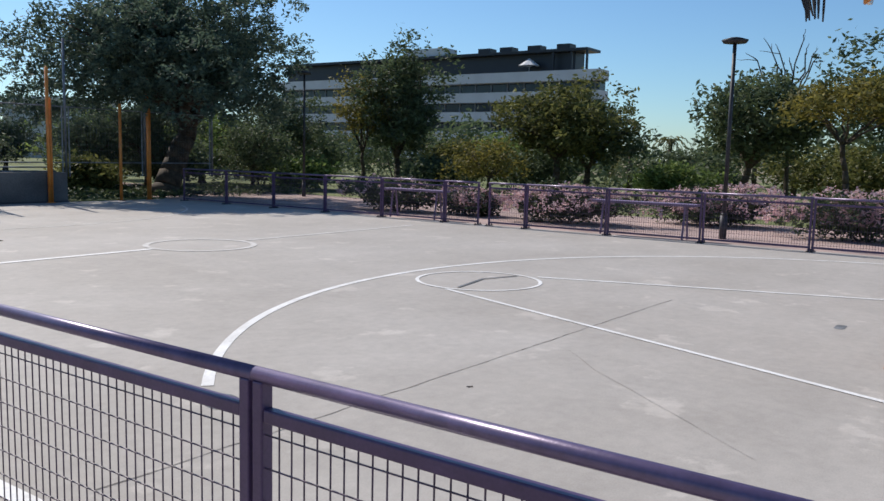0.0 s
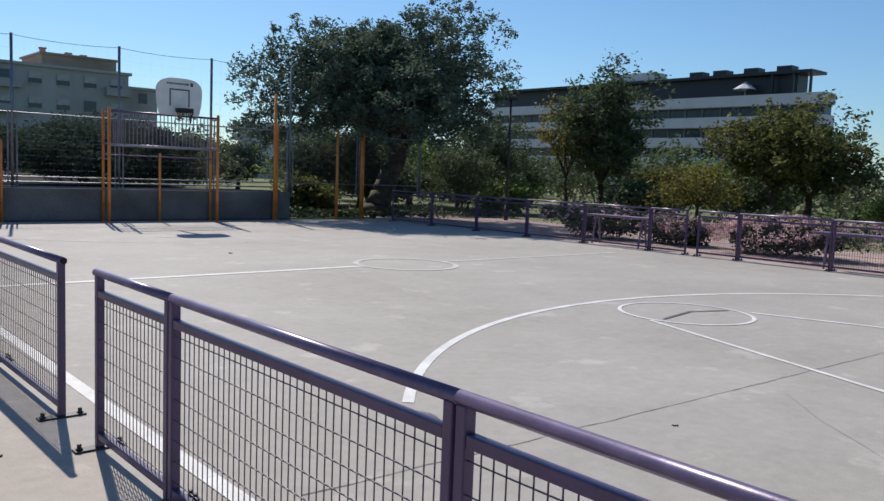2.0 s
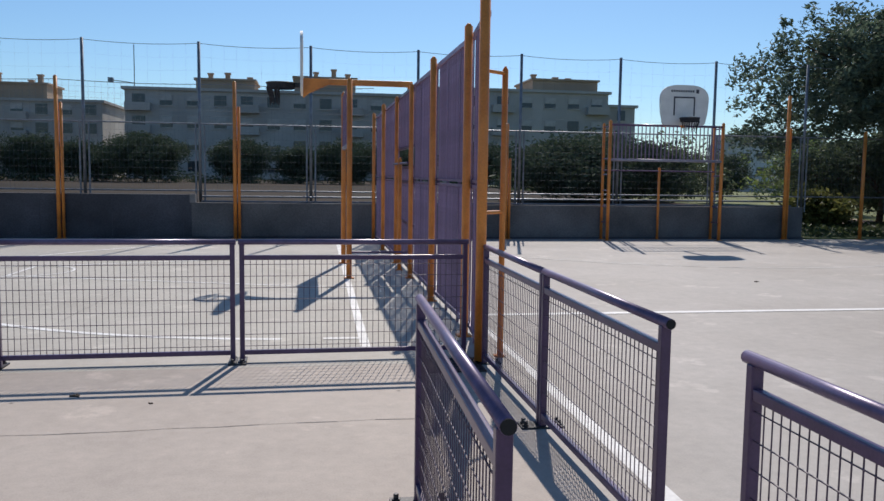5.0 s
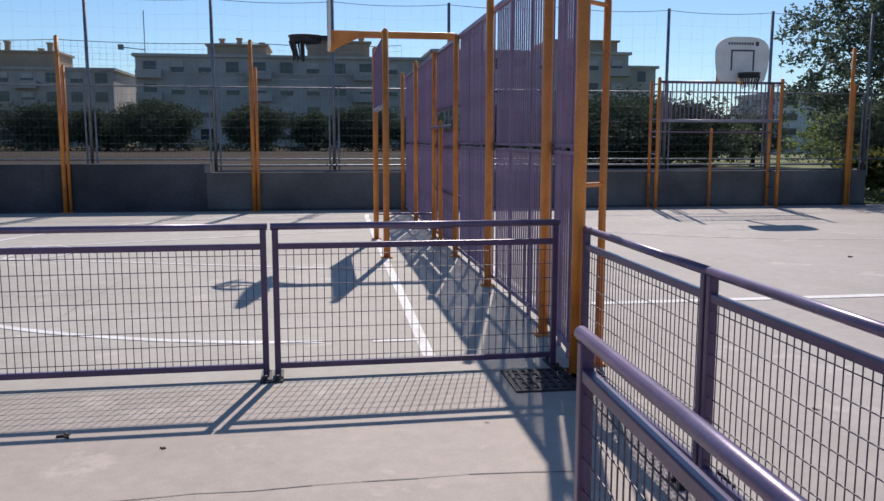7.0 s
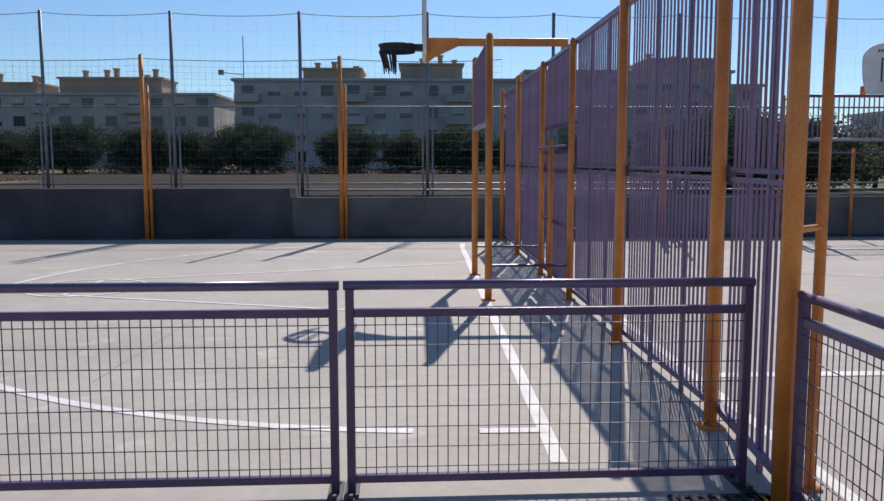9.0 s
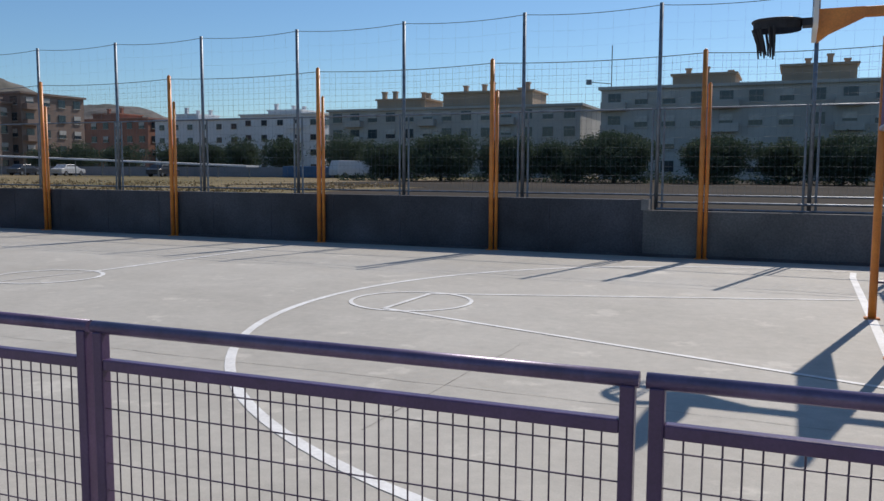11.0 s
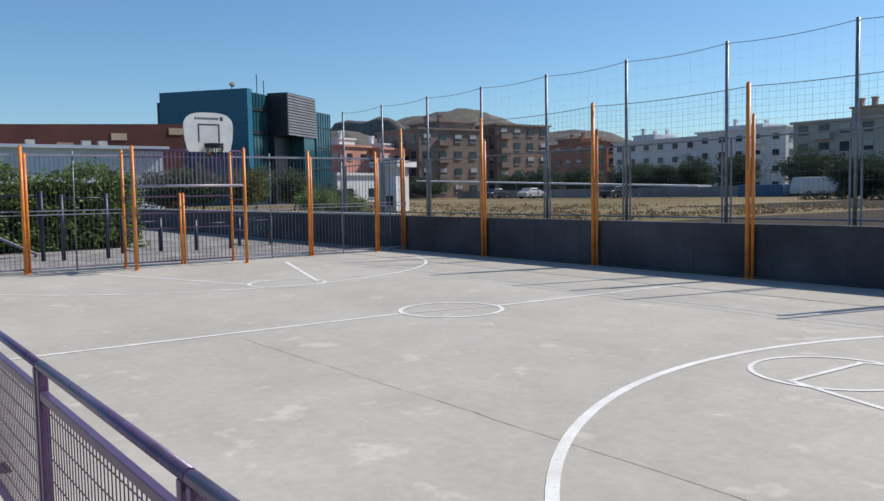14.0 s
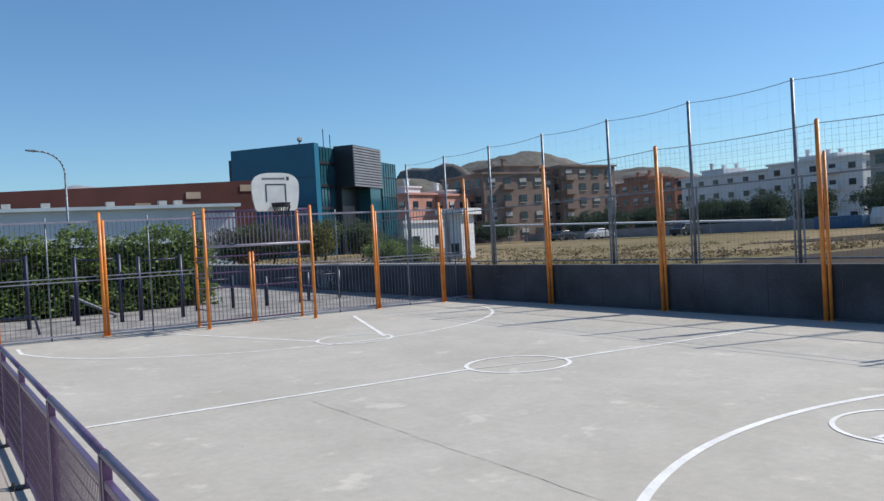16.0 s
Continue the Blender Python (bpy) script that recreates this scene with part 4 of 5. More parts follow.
# flowering oleanders along the footpath
for i, (bx, by, rx, ry, rz) in enumerate([(19.2, 9.7, 0.9, 1.9, 0.52), (21.6, 6.6, 0.9, 1.5, 0.5), (20.0, 3.0, 0.9, 1.6, 0.52), (19.0, 14.9, 0.9, 1.9, 0.52), (19.3, 12.6, 0.6, 0.8, 0.4)]):
    shrub(bx, by, (rx, ry, rz), LEAF_OLEANDER, "low oleander bush with pale pink blossoms by the path", 260, 28, 0.12, 0.24, 70 + i, z0=-0.012, flower=FLOWER, flowers=520 if i != 3 else 90)
# pines in front of the apartment blocks
for i, (px, py, rx, h) in enumerate([(-12.2, 70, 3.6, 4.6), (-5.0, 71, 3.0, 4.1), (-0.2, 72, 2.2, 3.5), (3.4, 70, 3.0, 3.9), (8.5, 71, 2.8, 3.6), (-21.0, 72, 3.0, 3.9), (-26.5, 70, 3.6, 4.5), (-32.0, 72, 2.6, 3.6), (-16.6, 73, 2.4, 3.4), (15, 72, 3.5, 4.0), (21, 70, 3.5, 4.6), (27, 72, 3.5, 4.4), (33, 74, 3.5, 4.0)]):
    tree(px, py, 1.0, (0.1, 0), (0, 0, h * 0.46), (rx * 1.12, rx * 1.0, h * 0.55), LEAF_PINE, "round dark pine standing before the apartment block", 520, 52, 0.20, 0.55, 90 + i, r=0.14, z0=0.7, limbs=5, name="pine", low=-0.97, hollow=0.3, spike=0.1)
for i, (px, py, rx, h) in enumerate([(-57.5, 93, 3.4, 5.6), (-64, 93.5, 3.2, 5.0), (-69, 94, 3.0, 4.8), (-48.7, 93, 4.2, 5.6), (-74, 95, 4.0, 5.0), (-76, 96, 4, 4.6), (-88, 98, 4, 5.0), (-97, 99, 4, 5.2), (-104, 99, 4, 4.6), (-108, 84, 4, 4.0), (-109, 72, 4, 4.4), (-100, 62, 3, 3.4)]):
    tree(px, py, 1.0, (0.1, 0), (0, 0, h * 0.5), (rx, rx * 0.9, h * 0.5), LEAF_PINE, "round dark pine at the far edge of the field", 260, 44, 0.26, 0.7, 120 + i, r=0.14, z0=0.7, limbs=5, name="pine", low=-0.97, hollow=0.3, spike=0.1)
tree(27.2, 53.0, 1.0, (0.1, 0), (0, 0, 1.8), (2.2, 2.0, 1.8), LEAF_PINE, "round dark pine behind the low wall", 260, 44, 0.2, 0.45, 143, r=0.14, limbs=5, name="pine", low=-0.97, hollow=0.3, spike=0.1)
tree(20.6, 29.0, 1.0, (0.1, 0), (0, 0, 2.2), (2.0, 1.8, 1.7), LEAF_PINE, "dark green tree in the shade of the fig tree", 230, 34, 0.17, 0.4, 144, r=0.12, low=-0.95, hollow=0.25)
# undergrowth at the foot of the pines
scrub = Shape()
rng = random.Random(33)
for i in range(420):
    x = rng.uniform(-36, 40)
    tuft(scrub, Vector((x, rng.uniform(68, 74), 0.7 + (0.55 + 0.3 * math.sin(x * 0.4) + 0.2 * math.sin(x * 1.1)) * rng.random())), 0.7, 30, 0.26, rng)
tagged(part("undergrowth", scrub, LEAF_PINE), "dark green scrub at the foot of the pines", "scrub", kind="stuff")
# large dark shrub behind the wall goal
shrub(10.0, 31.0, (3.1, 2.2, 1.25), LEAF_PINE, "large round dark shrub behind the low wall", 520, 50, 0.17, 0.45, 141, z0=0.65)
shrub(13.0, 33.0, (2.6, 2.2, 1.3), LEAF_PINE, "large round dark shrub behind the low wall", 420, 50, 0.17, 0.45, 142, z0=0.65)
# climbing hedge behind the exercise yard
hedge = thing("hedge", "dense green leafy hedge along the exercise yard", "hedge", at=pose(-30.6, 0, 0))
hs = Shape()
rng = random.Random(9)
for i in range(1500):
    y = rng.uniform(2.0, 17.2)
    tuft(hs, Vector((rng.uniform(-0.2, 0.75), y, rng.uniform(0.1, 2.75) + 0.15 * math.sin(y * 2.1))), 0.34, 24, 0.18, rng)
part("foliage", hs, LEAF_HEDGE, hedge)
part("core", Shape().box(-0.45, -0.25, 2.0, 17.0, -0.05, 2.3), BARK, hedge, "dark twiggy inside of the hedge")
rng = random.Random(15)
# dark trees and bushes on the field behind the yard wall
for i, (bx, by, r, h) in enumerate([(-55, 22.4, 1.6, 3.6), (-53, 24.9, 1.7, 3.3), (-52, 27.3, 1.7, 3.4), (-50, 29.4, 1.3, 3.2), (-54, 31.8, 1.5, 3.6), (-52, 33.8, 1.3, 3.3)]):
    tree(bx, by, 0.7, (0.1, 0.1), (0, 0, h * 0.47), (r * 1.2, r * 1.2, h * 0.5), LEAF_DARK if i % 3 else LEAF_OLIVE, "small dark green tree beyond the yard wall", 170, 30, 0.2, 0.4, 150 + i, r=0.08, z0=0.68 if by > 23 else -0.03, limbs=5, low=-0.92, hollow=0.25)
for i, (bx, by, rz) in enumerate([(-40, 29.5, 0.75), (-43, 32.2, 0.8), (-38, 30.2, 0.5), (-60, 38.5, 1.1)]):
    shrub(bx, by, (1.2, 1.3, rz), LEAF_HEDGE if i % 2 == 0 else LEAF_DARK, "low green bush on the field beyond the yard wall", 130, 28, 0.15, 0.32, 160 + i, z0=0.68)
dry = Shape()
for i in range(3200):
    c = Vector((-18 - 42 * rng.random() ** 1.3, 23.3 + 26 * rng.random() ** 2, 0.7))
    if noise.noise((c.x * 0.22, c.y * 0.3, 4)) > -0.05:
        tuft(dry, c + Vector((0, 0, 0.05)), 0.26, 7, 0.16, rng, 0.4)
tagged(part("dry_grass", dry, DRYGRASS), "clumps of dry brown grass on the field", "grass", kind="stuff")
weeds = Shape()
for i in range(1600):
    c = Vector((rng.uniform(13.7, 24), rng.uniform(22.9, 28), 0.03))
    tuft(weeds, c + Vector((0, 0, 0.08)), 0.14, 3, 0.18, rng)
tagged(part("weeds", weeds, LEAF_OLEANDER), "green weeds at the foot of the fig tree", "weeds", kind="stuff")


# ---- lamps ----
def park_lamp(x, y, h):
    top = thing("street_lamp", "dark green park lamp post with a flat disc head", "lamp post", "park lamps", at=pose(x, y, -0.012))
    part("base", Shape().tube((0, 0, 0), (0, 0, 0.5), 0.075, 12).tube((0, 0, 0.5), (0, 0, 0.55), 0.075, 12, 0.045), DARKSTEEL, top, smooth=True)
    part("pole", Shape().tube((0, 0, 0.5), (0, 0, h - 0.05), 0.045, 12, 0.038), DARKSTEEL, top, smooth=True)
    part("lamp_head", Shape().tube((0, 0, h - 0.06), (0, 0, h), 0.23, 20, 0.27).tube((0, 0, h), (0, 0, h + 0.05), 0.27, 20, 0.10), DARKSTEEL, top, smooth=True)


park_lamp(18.06, 5.44, 4.12)
park_lamp(22.0, 21.65, 4.42)
lamp = thing("street_lamp", "tall grey street lamp with a curved arm behind the yard", "lamp post", at=pose(-45, 14.2, -0.02))
part("pole", Shape().tube((0, 0, 0), (0, 0, 6.2), 0.075, 10, 0.05), STEEL, lamp, smooth=True)
arm = Shape()
pts = [Vector((0, -1.35 * u * u, 6.2 + 1.2 * math.sin(u * math.pi / 2))) for u in [i / 8 for i in range(9)]]
for a, b in zip(pts, pts[1:]):
    arm.tube(a, b, 0.04, 8)
part("arm", arm, STEEL, lamp, smooth=True)
part("lamp_head", Shape().tube((0, -1.3, 7.40), (0, -1.75, 7.44), 0.07, 8, 0.04), STEEL, lamp)

# bare twigs above the dark park tree
twigs = thing("bare_tree", "leafless thin tree standing among the park trees", "tree", at=pose(31.5, 7.2, -0.03))
rng = random.Random(8)
tw = Shape().tube((0, 0, -0.05), (0, 0.1, 3.6), 0.09, 8, 0.05)
for i in range(9):
    a = rng.uniform(0, 2 * math.pi)
    tip = Vector((math.cos(a) * rng.uniform(0.4, 1.3), math.sin(a) * rng.uniform(0.6, 2.0), rng.uniform(4.8, 6.3)))
    e = limb(tw, (0, 0.1, rng.uniform(2.8, 3.6)), tip * 0.75 + Vector((0, 0, 1.1)), 0.04, 0.02, rng)
    limb(tw, e, tip, 0.02, 0.008, rng)
    limb(tw, e, tip + Vector((0.2, rng.uniform(-0.6, 0.6), -0.2)), 0.016, 0.006, rng)
part("trunk", tw, BARK, twigs)


# ---- buildings ----
PANES = {}


def window(parent, x, y, z, w, h, facing, shutter, rng):
    """Window recess piece: frame, pane and often a half-lowered shutter. facing: 'y' looks to -y, 'x' looks to +x, 'w' looks to -x."""
    key = (w, h)
    if key not in PANES:
        PANES[key] = (Shape().box(-w / 2, w / 2, -0.10, 0.0, 0, h).mesh("pane", DARKGLASS),
                      Shape().box(-w / 2 - 0.08, w / 2 + 0.08, -0.16, 0.0, -0.1, 0).mesh("sill", SHUTTER),
                      Shape().box(-w / 2, w / 2, -0.14, -0.101, h * 0.45, h).mesh("shutter", SHUTTER))
    turn = {"y": 0, "x": 90, "w": -90}[facing]
    me = PANES[key]
    o = part("window", me[0], DARKGLASS, parent)
    o.location, o.rotation_euler = (x, y, z), (0, 0, radians(turn))
    part("sill", me[1], SHUTTER, o)
    if shutter and rng.random() < 0.45:
        part("shutter", me[2], SHUTTER, o)


def block(name, x0, x1, y0, y1, z0, z1, wall, label, floors, bay, facing, seed, w=1.5, h=1.35, roof=None, shutters=True, balconies=0.0, group=""):
    """Apartment block: walls, cornice, floor bands, windows and balconies on the sides that are seen."""
    top = thing(name, label, "building", group, at=pose(0, 0, 0))
    rng = random.Random(seed)
    part("wall", Shape().box(x0, x1, y0, y1, z0 - 0.4, z1), wall, top)
    part("roof", Shape().box(x0 - 0.35, x1 + 0.35, y0 - 0.35, y1 + 0.35, z1, z1 + 0.35), roof or wall, top)
    fh = (z1 - z0) / floors
    for f in facing:
        a0, a1 = (x0, x1) if f == "y" else (y0, y1)
        n = max(1, int((a1 - a0 - 1.0) / bay))
        for k in range(floors):
            z = z0 + fh * k + fh * 0.32
            for i in range(n):
                a = a0 + (a1 - a0) * (i + 0.5) / n
                if f == "y":
                    window(top, a, y0, z, w, h, f, shutters, rng)
                else:
                    window(top, x1 if f == "x" else x0, a, z, w, h, f, shutters, rng)
                if balconies and k and (i + seed) % 4 == 1:
                    s = Shape()
                    if f == "y":
                        s.box(a - bay * 0.5, a + bay * 0.5, y0 - 1.1, y0, z - 0.75, z + 0.25)
                    elif f == "x":
                        s.box(x1, x1 + 1.1, a - bay * 0.5, a + bay * 0.5, z - 0.75, z + 0.25)
                    else:
                        s.box(x0 - 1.1, x0, a - bay * 0.5, a + bay * 0.5, z - 0.75, z + 0.25)
                    part("balcony", s, wall, top)
    return top


def rooftop(parent, x0, x1, y0, y1, z0, z1, wall, chimneys, seed):
    rng = random.Random(seed)
    part("penthouse", Shape().box(x0, x1, y0, y1, z0, z1).box(x0 - 0.25, x1 + 0.25, y0 - 0.25, y1 + 0.25, z1, z1 + 0.25), wall, parent)
    for i in range(chimneys):
        x = x0 + (x1 - x0) * (i + 0.4 + 0.3 * rng.random()) / chimneys
        y = rng.uniform(y0, y1)
        hh = rng.uniform(0.9, 1.6)
        part("chimney", Shape().box(x - 0.3, x + 0.3, y - 0.3, y + 0.3, z1 - 0.5, z1 + hh).box(x - 0.4, x + 0.4, y - 0.4, y + 0.4, z1 + hh, z1 + hh + 0.2), wall, parent)


GRP = "apartment blocks behind the field"
b = block("apartment_building", -22, 14, 110, 124, 0.7, 11.6, GREYBLOCK, "long grey-beige four-storey apartment block with shuttered windows", 4, 3.0, "y", 1, balconies=1, group=GRP)
rooftop(b, -13.6, -6.4, 111, 119, 11.6, 13.1, BEIGE, 3, 1)
rooftop(b, -1.4, 6.4, 111, 119, 11.6, 13.7, BEIGE, 4, 2)
b = block("apartment_building", 14.3, 40, 109, 124, 0.7, 12.6, GREYBLOCK, "grey-beige apartment block with stepped roof and shuttered windows", 4, 3.0, "yw", 2, balconies=1, group=GRP)
rooftop(b, 29.8, 38.8, 110, 119, 12.6, 14.3, BEIGE, 3, 3)
b = block("apartment_building", 40.3, 44.2, 110, 124, 0.7, 11.0, GREYBLOCK, "narrow lower end of the grey-beige apartment block", 4, 2.4, "yx", 3, w=1.1, group=GRP)
b = block("apartment_building", -67, -27, 120, 134, 0.7, 10.6, GREYBLOCK, "grey-beige apartment block with many roof chimneys", 4, 2.9, "y", 4, balconies=1, group=GRP)
rooftop(b, -59, -51, 121, 128, 10.6, 12.2, BEIGE, 4, 4)
rooftop(b, -48, -34.2, 121, 128, 10.6, 12.9, BEIGE, 5, 5)
b = block("apartment_building", -129, -106, 150, 165, 0.7, 12.0, WHITEWALL, "white apartment block with small dark windows", 4, 3.2, "yx", 5, w=1.3, h=1.1, shutters=False, group=GRP)
rooftop(b, -124, -118, 151, 158, 12.0, 13.3, WHITEWALL, 3, 6)
b = block("apartment_building", -105.5, -86, 149, 165, 0.7, 12.6, WHITEWALL, "white apartment block with small dark windows", 4, 3.2, "yx", 6, w=1.3, h=1.1, shutters=False, balconies=1, group=GRP)
rooftop(b, -100, -92, 151, 158, 12.6, 13.6, WHITEWALL, 3, 7)
b = block("apartment_building", -152, -131, 150, 165, 0.7, 12.6, REDWALL, "brick-red apartment block with dark windows", 4, 3.2, "yx", 7, group=GRP)
rooftop(b, -148, -140, 151, 158, 12.6, 13.9, REDWALL, 3, 8)
b = block("apartment_building", -134, -120, 90.6, 104.4, 0.7, 12.9, BROWN, "brown brick apartment tower with stepped roof", 4, 2.8, "xy", 8, balconies=1, group=GRP)
rooftop(b, -131, -121, 96, 104, 12.9, 14.4, BROWN, 3, 9)
b = block("apartment_building", -134, -120, 108.4, 121.8, 0.7, 14.2, BROWN, "brown brick apartment tower with flat roof", 5, 2.8, "xy", 9, balconies=1, group=GRP)
b = block("apartment_building", -133, -122, 104.6, 108.2, 0.7, 12.4, BROWN, "narrow recessed stair tower between brown blocks", 4, 3.0, "x", 10, group=GRP)
def turned(ob, x, y, degrees):
    """Turns a building about an upright axis through x, y."""
    ob.matrix_world = pose(x, y, 0, 0, 0, degrees) @ pose(-x, -y, 0)


b = block("house", -136, -121, 73.5, 80.5, 0.0, 9.6, PINKWALL, "salmon-coloured apartment house with white trim", 3, 2.6, "xy", 11, w=1.2, h=1.1, group="salmon houses")
rooftop(b, -132, -123, 75, 79, 9.6, 11.0, WHITEWALL, 2, 10)
turned(b, -126, 77, 20)
b = block("house", -136, -122, 81, 90, 0.0, 9.3, PINKWALL, "salmon-coloured apartment house with white trim", 3, 2.6, "xy", 12, w=1.2, h=1.1, group="salmon houses")
rooftop(b, -132, -124, 84, 87, 9.3, 10.3, WHITEWALL, 1, 11)
turned(b, -127, 86, 20)
b = block("house", -104, -96, 59.5, 68.0, -0.1, 4.2, WHITEWALL, "small white house with a sloping roof", 1, 3.0, "xy", 13, w=1.2, h=1.2, shutters=False)
turned(b, -100, 64, 14)
b = block("transformer_hut", -41, -39.8, 33.9, 35.3, -0.06, 3.25, WHITEWALL, "small cream service hut at the edge of the yard", 1, 9, "y", 14, w=0.8, h=0.6, shutters=False)
turned(b, -40.4, 34.6, 25)
tagged(b, category="hut")

# banded office building behind the park
office = thing("office_building", "white banded office building with dark window strips and roof terrace", "building", at=pose(0, 0, 0))
part("core", Shape().box(112, 114, 51.5, 116, -0.4, 14.0), DARKGLASS, office, "dark glazed storeys")
for k in range(5):
    z = 1.0 + 2.95 * k
    part("band", Shape().box(110.2, 113.5, 50.8, 117.5, z, z + 1.5), WHITEWALL, office, "white parapet band")
for k in range(4):
    for i in range(22):
        y = 52 + i * 2.95
        part("mullion", Shape().box(111.85, 112.0, y, y + 0.25, 2.25 + 2.95 * k, 3.95 + 2.95 * k), GREYCLAD, office)
part("roof_storey", Shape().box(113, 116, 56, 116, 14.0, 17.2), BLACKCLAD, office, "dark set-back roof storey")
part("roof_slab", Shape().box(111.5, 116, 53.4, 117, 17.2, 17.6), BLACKCLAD, office)
for y in (53.5, 56.0, 59):
    part("column", Shape().box(111.8, 112.1, y, y + 0.3, 14.05, 17.2), BLACKCLAD, office)
for i, y in enumerate((57, 62, 67, 71)):
    part("cooling_unit", Shape().box(113, 115, y, y + 2.2, 17.6, 18.5), BLACKCLAD, office)
part("stair_head", Shape().box(112, 115.5, 79, 87, 17.6, 18.9), WHITEWALL, office)
par = Shape()
for i in range(8):
    a0, a1 = 2 * math.pi * i / 8, 2 * math.pi * (i + 1) / 8
    par.quad((111.6 + 1.7 * math.cos(a0), 63 + 1.7 * math.sin(a0), 15.3), (111.6 + 1.7 * math.cos(a1), 63 + 1.7 * math.sin(a1), 15.3), (111.6, 63, 16.4), (111.6, 63, 16.4))
par.tube((111.6, 63, 14.0), (111.6, 63, 16.4), 0.05, 6)
part("parasol", par, WHITEWALL, office, "white terrace parasol")

# blue institute with ribbed grey box: local x runs along the blue front, local y along the flank
inst = thing("institute_building", "petrol-blue clad building with a ribbed grey box and glass wing", "building", at=pose(-85, 44.4, 0, 0, 0, 38))
part("blue_block", Shape().box(-11.0, 0, 0, 1.0, -0.3, 13.4), BLUECLAD, inst, "petrol-blue clad volume")
for k in range(1, 4):
    part("cladding_joint", Shape().box(-11.0, 0, -0.015, 0, 3.2 * k, 3.2 * k + 0.06), BLACKCLAD, inst)
part("side_wall", Shape().box(-11.7, -11.0, 0.5, 3.0, -0.3, 12.4), BLACKCLAD, inst)
part("recess", Shape().box(-11.0, -0.5, 1.0, 16.0, -0.3, 13.2), TEALGLASS, inst, "dark glazed recess")
for z in (3.4, 6.0, 8.6, 11.2):
    part("floor_band", Shape().box(-0.5, -0.38, 1.0, 5.4, z, z + 0.35), PALEBLUE if z < 4 else BLACKCLAD, inst)
for k in range(5):
    part("mullion", Shape().box(-0.5, -0.44, 1.3 + 0.7 * k, 1.34 + 0.7 * k, 0, 13.2), BLACKCLAD, inst)
part("grey_box", Shape().box(-0.5, 2.0, 5.4, 12.9, 8.6, 13.45), BLACKCLAD, inst, "black and grey ribbed box jutting out")
for k in range(15):
    z = 8.65 + k * 0.32
    part("rib", Shape().box(2.0, 2.12, 5.4, 12.9, z, z + 0.2), GREYCLAD, inst)
part("lower_wall", Shape().box(-0.5, 0.3, 5.4, 12.9, -0.3, 8.6), BLACKCLAD, inst)
part("glass_wing", Shape().box(-6, 2.0, 12.9, 17.4, -0.3, 11.9).box(0.3, 1.9, 9.8, 12.9, -0.3, 8.6), TEALGLASS, inst, "teal glass wing")
for k in range(7):
    part("mullion", Shape().box(2.0, 2.05, 12.95 + k * 0.72, 12.99 + k * 0.72, 0, 11.9), BLACKCLAD, inst)
for k in range(1, 5):
    part("floor_band", Shape().box(2.0, 2.06, 12.9, 17.4, 2.5 * k, 2.5 * k + 0.12), BLACKCLAD, inst)
for y, h in ((4.0, 2.2), (5.6, 1.7)):
    part("antenna", Shape().tube((-1.0, y, 13.2), (-1.0, y, 13.2 + h), 0.05, 6), DARKSTEEL, inst)
part("dish", Shape().tube((-2.2, 0.6, 13.4), (-2.2, 0.6, 13.9), 0.05, 6).tube((-2.2, 0.6, 13.9), (-2.0, 0.5, 14.05), 0.28, 10), DARKSTEEL, inst)

# long red hall with a pale annex
hall = thing("sports_hall", "long low hall with dark red cladding and pale patches", "building", at=pose(0, 0, 0))
hs = Shape()
ya, yb = -25.0, 34.0
za, zb = 6.4, 8.4
hs.v = [(-75, ya, 0), (-75, yb, 0), (-90, yb, 0), (-90, ya, 0), (-75, ya, za), (-75, yb, zb), (-90, yb, zb), (-90, ya, za)]
hs.f = [(0, 1, 5, 4), (1, 2, 6, 5), (2, 3, 7, 6), (3, 0, 4, 7), (4, 5, 6, 7), (3, 2, 1, 0)]
part("wall", hs, RUSTROOF, hall)
for y, z in ((27.6, 7.4), (16.4, 6.2), (32.6, 8.0), (20.8, 6.3), (23.2, 6.5)):
    part("panel", Shape().box(-75.0, -74.93, y, y + 1.3, z - 0.6, z), BEIGE, hall)
annex = thing("annex", "pale blue-grey low annex with flat roof and air units", "building", at=pose(0, 0, 0))
part("wall", Shape().box(-74, -66, -20, 29.2, -0.06, 5.5), PALEBLUE, annex)
part("roof", Shape().box(-74.3, -65.5, -20.2, 29.6, 5.5, 5.75), PALEBLUE, annex)
for y in (12.4, 15.0, 19.5, 23.4, 24.6):
    part("air_unit", Shape().box(-67.2, -66.6, y, y + 0.6, 5.75, 6.15), SHUTTER, annex)

# carport, cars and covers on the far side of the field
canopy = thing("carport", "long white-roofed carport on thin posts across the field", "carport", at=pose(-78, 81, 0.7))
slope = math.atan2(1.6, 51)
roof = Shape()
roof.box(-25.6, 25.6, -2.2, 0.0, -0.09, 0.09, Matrix.Translation((0, 0, 2.03)) @ Matrix.Rotation(slope, 4, "Y"))
part("roof", roof, WHITEWALL, canopy)
for i in range(13):
    x = -25 + i * 4.15
    part("post", Shape().tube((x, -0.6, 0), (x, -0.6, 2.0 - x * 1.6 / 51), 0.06, 6), STEEL, canopy)
structure("boundary_wall", Shape().box(-108, -40, 90, 90.3, 0.3, 1.9), GREYCLAD, "dark boundary wall beyond the field", "wall")


